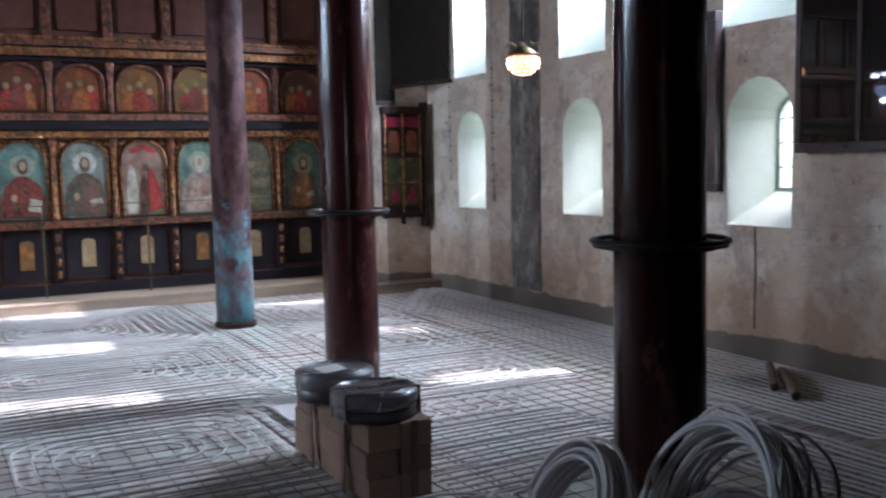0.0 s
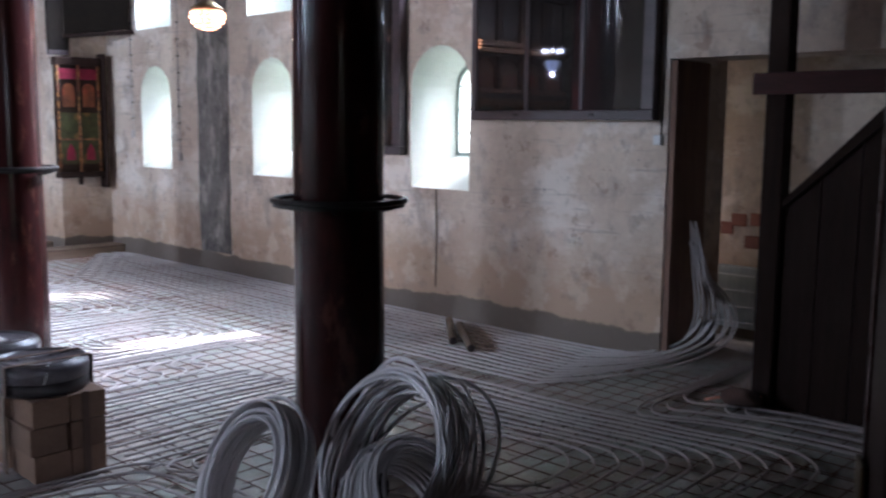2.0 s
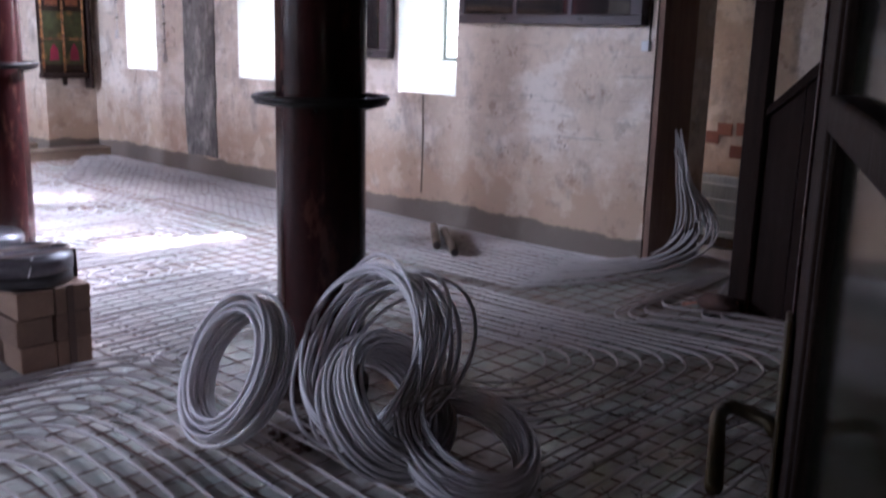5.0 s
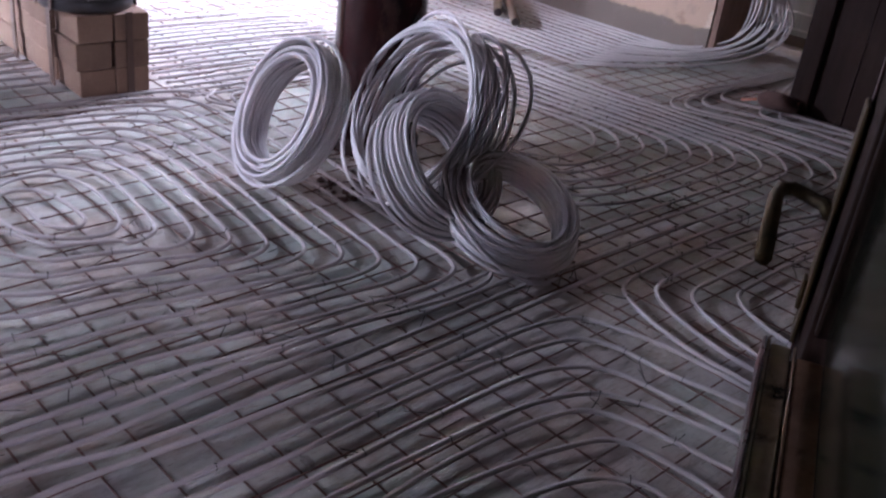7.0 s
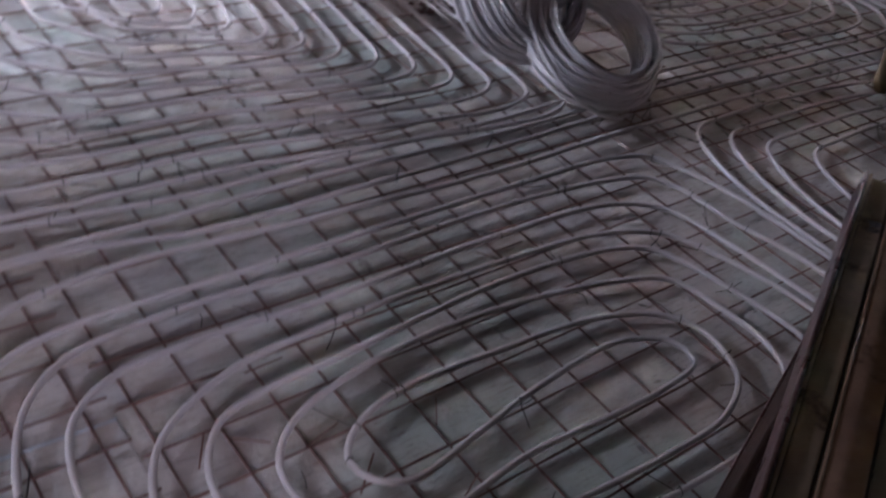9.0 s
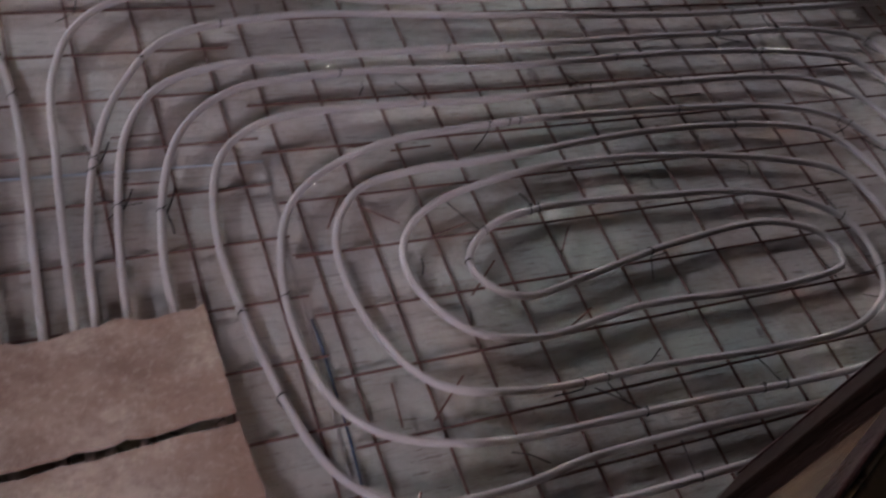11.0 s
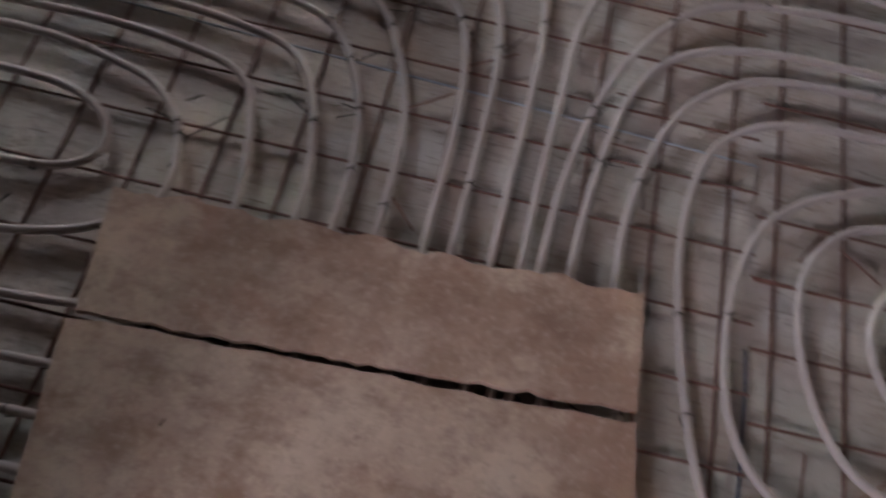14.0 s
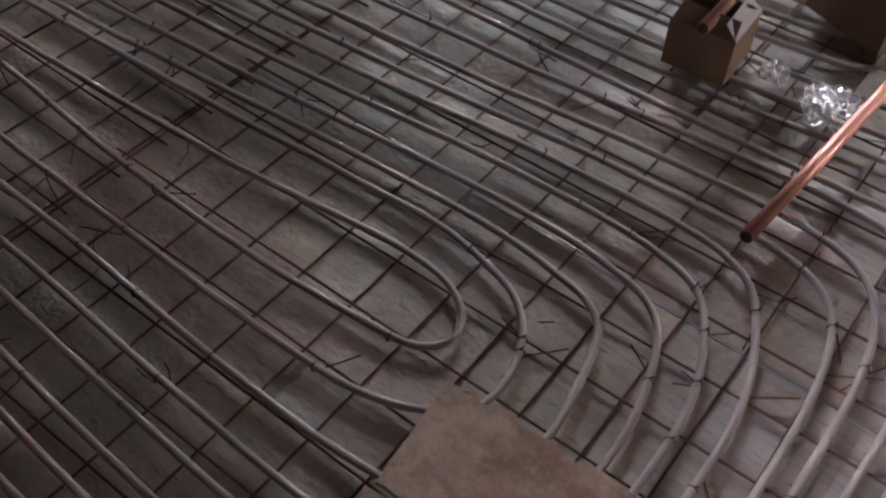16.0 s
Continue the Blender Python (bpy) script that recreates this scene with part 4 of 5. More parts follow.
panel_stand()

# near-black board puts the deep shade beside the screen into colour
board = thing("shaded_side_board", "tall board with the screen end's deep shade in its colour", "board")
part("panel", boxed((5.452, 12.19, 2.657), (5.725, 12.247, 5.6)), CANVAS_AND_SHADE, board)
part("moulding", boxed((5.452, 12.175, 2.594), (5.725, 12.247, 2.655), 0.006), FRAME_DARK, board)

dark = thing("large_dark_painting", "large blackened canvas hung high in the corner", "painting")
mm = Matrix(((0.62, 0, -0.78, 5.661), (-0.78, 0, -0.62, 12.246), (0, 1, 0, 0), (0, 0, 0, 1)))
part("canvas", prism(bmesh.new(), [(0.02, 2.865), (0.917, 2.917), (0.937, 4.5), (0.02, 4.5)], mm, 0.03), CANVAS_AND_SHADE, dark)
part("frame", prism(bmesh.new(), [(0.0, 2.813), (0.964, 2.865), (0.964, 2.907), (0.0, 2.86)], mm, 0.05), WOOD_DARK, dark)


def glazed_case(y0, y1, z0, z1, bays, label):
    """A dark framed painting behind glass, standing proud of the south wall."""
    th = thing("glazed_painting", label, "framed painting")
    x = WALL_X
    part("box_frame", boxed((x - 0.10, y0, z0), (x - 0.004, y1, z0 + 0.075), 0.006), FRAME_DARK, th)
    part("box_frame", boxed((x - 0.10, y0, z1 - 0.075), (x - 0.004, y1, z1), 0.006), FRAME_DARK, th)
    part("box_frame", boxed((x - 0.10, y0, z0 + 0.077), (x - 0.004, y0 + 0.10, z1 - 0.077), 0.006), FRAME_DARK, th)
    part("box_frame", boxed((x - 0.10, y1 - 0.06, z0 + 0.077), (x - 0.004, y1, z1 - 0.077), 0.006), FRAME_DARK, th)
    part("canvas", boxed((x - 0.05, y0 + 0.102, z0 + 0.077), (x - 0.01, y1 - 0.062, z1 - 0.077)), CANVAS_AND_SHADE, th, "blackened painted canvas")
    w = (y1 - 0.06 - y0 - 0.10) / bays
    for k in range(bays):
        a = y0 + 0.10 + w * k
        part("pane", boxed((x - 0.088, a + 0.004, z0 + 0.08), (x - 0.084, a + w - 0.004, z1 - 0.08)), DARK_GLASS, th)
        if k:
            part("mullion", boxed((x - 0.098, a - 0.018, z0 + 0.077), (x - 0.06, a + 0.018, z1 - 0.077)), FRAME_DARK, th)
    for k in range(2):
        yy = y0 + (y1 - y0) * (0.3 + 0.42 * k)
        part("catch", boxed((x - 0.112, yy - 0.02, z0 + 0.03), (x - 0.10, yy + 0.02, z0 + 0.05)), IRON, th)


DARK_GLASS = bpy.data.materials.new("dusty_dark_glass")
DARK_GLASS.use_nodes = True
_b = DARK_GLASS.node_tree.nodes["Principled BSDF"]
_b.inputs["Base Color"].default_value = (0.02, 0.018, 0.017, 1)
_b.inputs["Roughness"].default_value = 0.025
_b.inputs["Specular IOR Level"].default_value = 0.6
glazed_case(3.77, 5.541, 1.792, 3.678, 3, "wide dark painting behind three glass panes")
glazed_case(6.427, 7.136, 1.469, 3.053, 1, "tall narrow dark framed painting between windows")

sw = thing("switch_box", "small white electric switch box with surface cable", "switch")
part("cover", boxed((WALL_X - 0.035, 3.735, 1.615), (WALL_X, 3.80, 1.688), 0.006), WHITE_ENAMEL, sw)
part("cable", ring_tube([(WALL_X - 0.008, 3.75, 1.68), (WALL_X - 0.008, 3.74, 2.2), (WALL_X - 0.008, 3.75, 3.2)], 0.005, 5), IRON, sw)
for y, z in ((10.418, 1.385), (11.565, 1.646)):
    c = thing("cable_drop", "thin surface cable with clips ending in a small box", "cable", "wall cables")
    part("cable", ring_tube([(WALL_X - 0.008, y, z), (WALL_X - 0.008, y + 0.02, z + 0.7), (WALL_X - 0.008, y, 5.0)], 0.006, 5), GREY_CARD, c)
    part("socket", boxed((WALL_X - 0.03, y - 0.03, z - 0.10), (WALL_X, y + 0.03, z), 0.004), GREY_CARD, c)
    for k in range(8):
        part("clip", boxed((WALL_X - 0.016, y - 0.012, z + 0.15 + 0.2 * k), (WALL_X, y + 0.03, z + 0.165 + 0.2 * k)), IRON, c)
# a rust stain on the plaster, added as a thin tube
rod = thing("rust_streak", "faint rust stain below a window, built as a thin tube", "conduit")
part("tube", ring_tube([(WALL_X - 0.003, 6.042, 0.28), (WALL_X - 0.003, 6.031, 0.76), (WALL_X - 0.003, 6.042, 1.165)], 0.008, 6), STEEL_TUBE, rod)

# ---- chandeliers ----
def chandelier(x, y, z, glowing, light, colour, label, bulbs=0, beads=False):
    ch = thing("chandelier", label, "chandelier", "chandeliers", m=pose(x, y, z) @ Matrix.Diagonal((0.89, 0.89, 0.89, 1)))
    for r, h in ((0.09, -0.055), (0.125, -0.018), (0.145, 0.02), (0.15, 0.058), (0.14, 0.095)):
        bm = bmesh.new()
        lathe(bm, [(r * 0.6, h - 0.016), (r, h - 0.010), (r, h + 0.010), (r * 0.9, h + 0.014)], 20, wobble=0.03)
        part("glass_tier", bm, glowing, ch, "glowing glass tier", smooth=True)
    bm = bmesh.new()
    lathe(bm, [(0.15, 0.115), (0.155, 0.125), (0.05, 0.2), (0.012, 0.24)], 16)
    canopy = part("canopy", bm, BRASS, ch, smooth=True)
    part("chain", ring_tube([(0, 0, 0.23), (0, 0, 2.0), (0, 0, (CEIL_Z - z) / 0.89)], 0.008, 6), IRON, ch)
    for k in range(8):
        a = k * math.pi / 4
        part("arm", ring_tube([(0.05 * math.cos(a), 0.05 * math.sin(a), 0.19), (0.14 * math.cos(a), 0.14 * math.sin(a), 0.24), (0.17 * math.cos(a), 0.17 * math.sin(a), 0.20)], 0.005, 5), BRASS, canopy)
    if beads:
        for r, h, n in ((0.10, -0.038, 10), (0.142, 0.0, 14), (0.156, 0.038, 16), (0.15, 0.076, 14)):
            for j in range(n):
                a = 2 * math.pi * (j + 0.5 * (n % 4)) / n
                bm = bmesh.new()
                lathe(bm, [(0.004, -0.012), (0.011, -0.005), (0.011, 0.005), (0.004, 0.012)], 6, Matrix.Translation((r * math.cos(a), r * math.sin(a), h)))
                part("bulb", bm, WARM_BULB, ch, "small glowing bulb", smooth=True)
    for k in range(bulbs):
        a = 0.6 + k * 2 * math.pi / bulbs
        bm = bmesh.new()
        lathe(bm, [(0.004, 0.235), (0.020, 0.25), (0.027, 0.275), (0.020, 0.30), (0.004, 0.312)], 12, Matrix.Translation((0.17 * math.cos(a), 0.17 * math.sin(a), 0)))
        part("bulb", bm, BULB_GLOW, ch, "bright bare bulb", smooth=True)
    d = bpy.data.lights.new("chandelier_light", "POINT")
    d.energy, d.color, d.shadow_soft_size = light, colour, 0.03
    new("chandelier_light", d).location = (x, y, z - 0.12)


chandelier(4.578, 7.066, 2.575, LAMP_GLOW, 1.0, (1.0, 0.66, 0.42), "small lit chandelier with warm glowing glass tiers", 0, True)
chandelier(0.0, 9.48, 2.68, COOL_GLOW, 2.0, (0.85, 0.9, 1.0), "lit chandelier with cool white glass over the nave", 5)

# ---- side passage and stair ----
stair = thing("wooden_stair", "dark boarded stair to the gallery with post and beam", "stair")
part("post", boxed((5.76, 2.60, 0.0), (5.88, 2.73, 3.6), 0.008), WOOD_DARK, stair)
part("beam", boxed((5.70, 0.4, 1.945), (5.758, 2.79, 2.075), 0.006), WOOD_PURPLE, stair, "red brown cross beam")
bm = bmesh.new()
prism(bm, [(2.70, 1.16), (2.62, 1.28), (0.8, 3.1), (0.8, 2.9)], Matrix(((0, 0, 1, 5.775), (1, 0, 0, 0), (0, 1, 0, 0), (0, 0, 0, 1))), 0.05)
part("string_board", bm, WOOD_DARK, stair)
for k in range(8):
    a = 2.598 - 0.23 * k
    zt = 1.30 + (2.62 - (a - 0.222)) * 0.93
    bm = bmesh.new()
    prism(bm, [(a, 0.0), (a - 0.222, 0.0), (a - 0.222, zt), (a, zt - 0.21)], Matrix(((0, 0, 1, 5.80), (1, 0, 0, 0), (0, 1, 0, 0), (0, 0, 0, 1))), 0.025)
    part("side_plank", bm, WOOD_DARK, stair)
for k in range(9):
    a = 2.5 - 0.2 * k
    part("tread", boxed((5.83, a - 0.25, 1.1 + 0.18 * k), (6.6, a, 1.135 + 0.18 * k)), WOOD_DARK, stair)

rad = thing("radiator", "white panel radiator with bright horizontal ribs", "radiator")
rad_panel = part("panel", boxed((7.39, 3.509, 0.104), (7.463, 4.02, 0.614), 0.008), SHEET_GREY, rad)
for k in range(4):
    z = 0.156 + 0.130 * k
    part("rib", ring_tube([(7.38, 3.515, z), (7.375, 3.749, z), (7.38, 4.015, z)], 0.008, 8), WHITE_ENAMEL, rad_panel)
patch = tagged(part("wall_patch", boxed((7.488, 3.436, 0.614), (7.503, 3.874, 1.125)), PLASTER), "bare patch of plaster with old bricks showing", "wall", kind="structure")
for y, z in ((3.499, 0.948), (3.666, 0.937), (3.541, 0.76), (3.78, 0.864)):
    part("brick", boxed((7.478, y, z), (7.495, y + 0.135, z + 0.104), 0.008), BRICK_RED, patch)

# ---- open glazed door beside the way in ----
DU, DN = Vector((0.898, 0.439, 0)), Vector((-0.439, 0.898, 0))
DM = Matrix(((DU.x, DN.x, 0, 1.25), (DU.y, DN.y, 0, 0.44), (0, 0, 1, 0), (0, 0, 0, 1)))   # s along the leaf, n off its face
door = thing("door_1", "open varnished wooden door with glass panes and boarded lower panel", "door", m=DM)


def leaf(name, s0, s1, n0, n1, z0, z1, mt, bev=0.004, par=None, label=""):
    return part(name, boxed((s0, n0, z0), (s1, n1, z1), bev), mt, par or door, label)


free = leaf("free_stile", -0.17, -0.03, -0.045, -0.004, 0.19, 2.5, WOOD_DARK)
leaf("edge_strip", -0.042, -0.030, -0.0035, -0.0005, 0.19, 2.46, MAROON, 0.001, free, "maroon painted edge")
leaf("stile_bead", -0.188, -0.172, -0.040, -0.008, 1.17, 2.45, WOOD_DARK)
leaf("hinge_stile", -0.87, -0.80, -0.045, -0.002, 1.17, 2.5, WOOD_DOOR)
leaf("top_rail", -0.798, -0.190, -0.045, -0.002, 2.38, 2.5, WOOD_DOOR)
leaf("middle_rail", -0.798, -0.190, -0.045, -0.002, 1.613, 1.647, WOOD_DARK)
for z0, z1 in ((1.172, 1.611), (1.649, 2.378)):
    leaf("pane", -0.797, -0.191, -0.026, -0.021, z0, z1, DOOR_GLASS, 0)
# boarded lower part: a projecting ledge of boards and beads over a flat panel
leaf("ledge_body", -0.87, -0.205, -0.045, 0.036, 1.118, 1.146, WOOD_DARK)
leaf("lower_panel", -0.87, -0.205, -0.045, -0.036, 0.19, 1.116, WOOD_DOOR)
leaf("kick_board", -0.87, -0.032, -0.050, -0.008, 0.105, 0.188, WOOD_BOARD, 0.004, None, "scuffed brown kick board")
leaf("front_strip", -0.87, -0.203, 0.0375, 0.0420, 1.128, 1.166, MAROON, 0.002, None, "maroon edge strip")
leaf("pale_bead", -0.87, -0.204, 0.0335, 0.0370, 1.1465, 1.164, WOOD_BOARD, 0.0015, None, "worn pale bead")
leaf("top_board", -0.87, -0.205, 0.0115, 0.0325, 1.1465, 1.160, WOOD_BOARD, 0.002, None, "stained olive brown board")
leaf("bead", -0.87, -0.205, 0.0060, 0.0090, 1.1465, 1.163, WOOD_DOOR, 0.0015)
leaf("inner_board", -0.87, -0.205, -0.0250, 0.0030, 1.1465, 1.151, WOOD_DOOR, 0.002, None, "dark stained inner board")
leaf("bead", -0.87, -0.205, -0.0310, -0.0270, 1.1465, 1.165, WOOD_BOARD, 0.0015)
leaf("glazing_strip", -0.87, -0.205, -0.0450, -0.0330, 1.1465, 1.158, WOOD_DOOR, 0.002)
han = leaf("handle_plate", -0.082, -0.034, 0.0, 0.006, 1.10, 1.40, BRASS, 0.003, None, "brass door plate")
part("lever", ring_tube([(-0.055, 0.005, 1.262), (-0.03, 0.012, 1.263), (0.0, 0.05, 1.264), (-0.012, 0.064, 1.264), (-0.04, 0.068, 1.263), (-0.215, 0.066, 1.258)], 0.0092, 8), BRASS, door, "worn brass lever handle", smooth=True)
part("key_cover", boxed((-0.07, 0.006, 1.14), (-0.045, 0.012, 1.18), 0.003), BRASS, han)


# ---- blocks and rolls ----
pack = thing("strapped_block_pack", "strapped stack of pale clay blocks on the floor", "block stack")
blk = boxed((0.002, 0.002, 0.002), (0.181, 0.283, 0.136), 0.006)
me = bpy.data.meshes.new("block")
blk.to_mesh(me)
blk.free()
me.materials.append(BLOCK)
for i in range(2):
    for j in range(4):
        for k in range(3):
            dx, dy = 0.013 * random.uniform(-1, 1), 0.006 * random.uniform(-1, 1)
            share("block", me, pack, pose(1.945 + 0.184 * i + dx, 4.46 + 0.287 * j + dy, 0.04 + 0.137 * k - 0.02, 0, 0, random.uniform(-1.2, 1.2)))
part("strap", boxed((2.19, 4.440, 0.02), (2.225, 4.447, 0.44)), STRAP, pack)
for y in (4.70, 5.20):
    part("strap", boxed((1.915, y, 0.02), (1.922, y + 0.05, 0.44)), STRAP, pack)


def wrapped_roll(x, y, r, h, z, turn):
    t = thing("wrapped_roll", "round grey plastic roll wrapped in clear film on the blocks", "plastic roll", "rolls on the blocks", m=pose(x, y, z, 0, 0, turn))
    bm = bmesh.new()
    lathe(bm, [(r * 0.93, 0.0), (r * 0.97, 0.01), (r * 0.98, h * 0.40), (r * 0.94, h * 0.43)], 32, wobble=0.006)
    part("lower_winding", bm, BLACK_PLASTIC, t, "black lower winding", smooth=True)
    bm = bmesh.new()
    lathe(bm, [(r * 0.95, h * 0.42), (r, h * 0.46), (r * 1.01, h * 0.85), (r * 0.97, h * 0.97), (r * 0.90, h), (r * 0.74, h * 0.985), (r * 0.70, h * 0.94), (r * 0.30, h * 0.90), (r * 0.05, h * 0.89)], 32, wobble=0.008)
    upper = part("upper_winding", bm, WRAP, t, "grey upper winding under shiny film", smooth=True)
    for k in range(5):
        a = r * (0.76 + 0.045 * k)
        part("strip_edge", ring_tube([(a * math.cos(q), a * math.sin(q), h * (1.0 - 0.004 * k)) for q in (2 * math.pi * i / 32 for i in range(32))], 0.003, 4, True), LID if k % 2 else BLACK_PLASTIC, upper)
    for k in range(3):
        q = 2.1 * k
        part("film_fold", ring_tube([(r * 1.0 * math.cos(q), r * 1.0 * math.sin(q), h * 0.45), (r * 1.015 * math.cos(q + 0.06), r * 1.015 * math.sin(q + 0.06), h * 0.8),
                                     (r * 0.9 * math.cos(q + 0.1), r * 0.9 * math.sin(q + 0.1), h * 1.01), (r * 0.4 * math.cos(q + 0.4), r * 0.4 * math.sin(q + 0.4), h * 0.93)], 0.004, 5), FILM, upper, "crease of clear film")


for x, y, h, turn in ((2.10, 4.695, 0.150, 10), (2.06, 5.19, 0.165, 70)):
    wrapped_roll(x, y, 0.232, h, 0.432, turn)
for y0 in (4.60, 4.76):
    tape = thing("packing_strap", "brown strap tied over the wrapped roll", "strap", "packing straps")
    half = (0.232 ** 2 - (y0 - 4.695) ** 2) ** 0.5 + 0.003
    for side in (-1, 1):
        part("band", boxed((2.10 + side * half - 0.003, y0 - 0.016, 0.434), (2.10 + side * half + 0.003, y0 + 0.016, 0.580)), STRAP, tape)
    part("band", boxed((2.10 - half, y0 - 0.016, 0.5825), (2.10 + half, y0 + 0.016, 0.586)), STRAP, tape)
paper = thing("paper_scrap", "pale paper scrap lying on the wrapped roll", "paper")
part("sheet", prism(bmesh.new(), [(-0.09, -0.06), (0.06, -0.08), (0.10, 0.05), (-0.05, 0.08)], pose(2.02, 5.16, 0.600, 2, -2, 20), 0.003), GREY_CARD, paper)

flat = thing("flat_board", "pale flat cardboard sheet on the pipes", "cardboard sheet")
part("sheet", boxed((2.10, 6.15, 0.042), (2.45, 6.80, 0.052)), GREY_CARD, flat)

# ---- pipe coils ----
def coil(c, axis, r_in, r_out, width, turns, label, seed, loose=1.0, layers=3, stray=2):
    """A coil of pipe: neat layers of turns side by side along an axis, with a few slack turns outside."""
    rng = random.Random(seed)
    q = Vector(axis).normalized().to_track_quat("Z", "Y").to_matrix()
    th = thing("pipe_coil", label, "pipe coil", "pipe coils", m=Matrix.Translation(c))
    per = 40
    n = turns // layers
    for s in range(layers + 1):
        pts = []
        count = n if s < layers else stray
        for i in range(count):
            w = i / (n - 1) if s % 2 == 0 else 1 - i / (n - 1)
            if s < layers:
                r0 = r_in + (r_out - r_in) * (s + 0.35 * loose * rng.random()) / layers
                off = width * (w - 0.5) + rng.uniform(-0.006, 0.006) * loose
                ex, tilt = rng.uniform(0, 0.020) * loose, rng.uniform(-0.05, 0.05) * loose
            else:
                r0, off = r_out * rng.uniform(1.0, 1.05), width * rng.uniform(-0.5, 0.5)
                ex, tilt = rng.uniform(0.01, 0.04), rng.uniform(-0.22, 0.22) * loose
            ph = rng.uniform(0, 6.28)
            for j in range(per):
                k = 2 * math.pi * j / per
                pts.append((r0 * (1 + ex * math.cos(2 * k + ph)), off + tilt * r0 * math.sin(k + ph), k))
        arr = np.array([(r, o) for r, o, _ in pts])
        ker = np.hanning(21)
        ker /= ker.sum()
        pad = np.pad(arr, ((10, 10), (0, 0)), mode="edge")
        sm = np.stack([np.convolve(pad[:, d], ker, "valid") for d in range(2)], 1)
        path = [q @ Vector((r * math.cos(k), r * math.sin(k), o)) for (r, o), (_, _, k) in zip(sm, pts)]
        part("strand", ring_tube(path, PIPE_R, 7), PIPE_NEW, th, smooth=True)
    return th


coil((2.27, 3.115, 0.35), (0.766, -0.10, -0.40), 0.225, 0.322, 0.125, 27, "white pipe coil standing on the mesh against a column", 3, 0.9, 3, 1)
coil((2.66, 2.69, 0.42), (0.849, -0.098, -0.437), 0.285, 0.375, 0.24, 20, "large white pipe coil leaning against a column", 5, 2.6, 2, 4)
coil((2.485, 2.424, 0.34), (0.16, -0.76, 0.62), 0.21, 0.285, 0.18, 24, "white pipe coil leaning on a larger coil", 7, 1.4, 3, 1)
coil((2.645, 2.16, 0.225), (-0.018, -0.462, 0.887), 0.20, 0.285, 0.13, 20, "small loose white pipe coil slumped against other coils", 11, 2.2, 2, 2)

# ---- loose things on the floor ----
for p, q_ in (((5.45, 5.05), (6.0, 5.62)), ((5.37, 4.78), (5.92, 5.42))):
    t = thing("steel_tube", "short brown steel tube lying on the pipes", "steel tube", "tube offcuts")
    part("tube", ring_tube([(p[0], p[1], 0.072), ((p[0] + q_[0]) / 2, (p[1] + q_[1]) / 2, 0.072), (q_[0], q_[1], 0.072)], 0.034, 12), STEEL_TUBE, t, smooth=True)
    d = Vector((q_[0] - p[0], q_[1] - p[1], 0)).normalized()
    # the tube is solid; a black plug gives the shade of its hollow
    part("open_end", ring_tube([(p[0] - d.x * 0.002, p[1] - d.y * 0.002, 0.072), (p[0] + d.x * 0.01, p[1] + d.y * 0.01, 0.072)], 0.029, 12), WIRE_AND_HOLLOW, t, "black plug painted as the shaded hollow of the tube")


def fibre_board(c, label, jag):
    """A ragged board on the pipes; c: its four corners in plan, the ragged edge first."""
    th = thing("fibre_board", label, "board", "kneeling boards")
    bm = bmesh.new()
    pts = []
    n = 46
    for i in range(n + 1):
        p = Vector(c[0]).lerp(Vector(c[1]), i / n)
        pts.append((p.x, p.y + jag * (noise.noise(Vector((i * 0.32, 3.3, jag * 90))) + 0.5 * noise.noise(Vector((i * 0.9, 7.1, 2)))) - jag * 0.3))
    m = 22
    for i in range(1, m):
        p = Vector(c[1]).lerp(Vector(c[2]), i / m)
        pts.append((p.x + 0.003 * noise.noise(Vector((i * 0.7, 1, 9))), p.y))
    for i in range(n + 1):
        p = Vector(c[2]).lerp(Vector(c[3]), i / n)
        pts.append((p.x, p.y + jag * (0.35 * noise.noise(Vector((i * 0.5, 5.3, jag * 40))) + 0.25 * noise.noise(Vector((i * 1.7, 2.3, 4))))))
    for i in range(1, m):
        p = Vector(c[3]).lerp(Vector(c[0]), i / m)
        pts.append((p.x + 0.004 * noise.noise(Vector((i * 0.7, 4, 9))), p.y))
    prism(bm, pts, Matrix.Translation((0, 0, 0.042)), 0.014)
    part("sheet", bm, FELT, th)
    return th


b1 = fibre_board(((-0.572, 0.935), (0.392, 0.995), (0.408, 0.772), (-0.535, 0.684)), "narrow beige fibre board with ragged edge on the pipes", 0.020)
b2 = fibre_board(((-0.545, 0.672), (0.410, 0.752), (0.470, 0.20), (-0.46, 0.14)), "beige fibre board with stains on the pipes", 0.007)
for k in range(3):
    x, y = -0.4 + 0.8 * random.random(), 0.3 + 0.32 * random.random()
    part("dent", prism(bmesh.new(), [(-0.009, -0.001), (0.006, -0.002), (0.009, 0.001), (-0.004, 0.003)], pose(x, y, 0.0562, 0, 0, random.uniform(0, 90)), 0.0012), STRAP, b2, "dark nick")

sheet = tagged(part("floor_sheet", boxed((-1.42, 0.10, 0.0), (0.586, 1.376, 0.0045), 0.0012), SLAB), "large grey floor sheet laid under the steel mesh", "floor sheet")
part("sheet_edge", boxed((-1.42, 1.3765, 0.0), (0.588, 1.3800, 0.0058)), EDGE_BLUE, sheet, "pale cut edge")
part("sheet_edge", boxed((0.5865, 0.10, 0.0), (0.5885, 1.376, 0.0052)), GREY_CARD, sheet, "pale cut edge")

cp = thing("copper_pipe", "bright copper pipe lying across the heating pipes", "copper pipe")
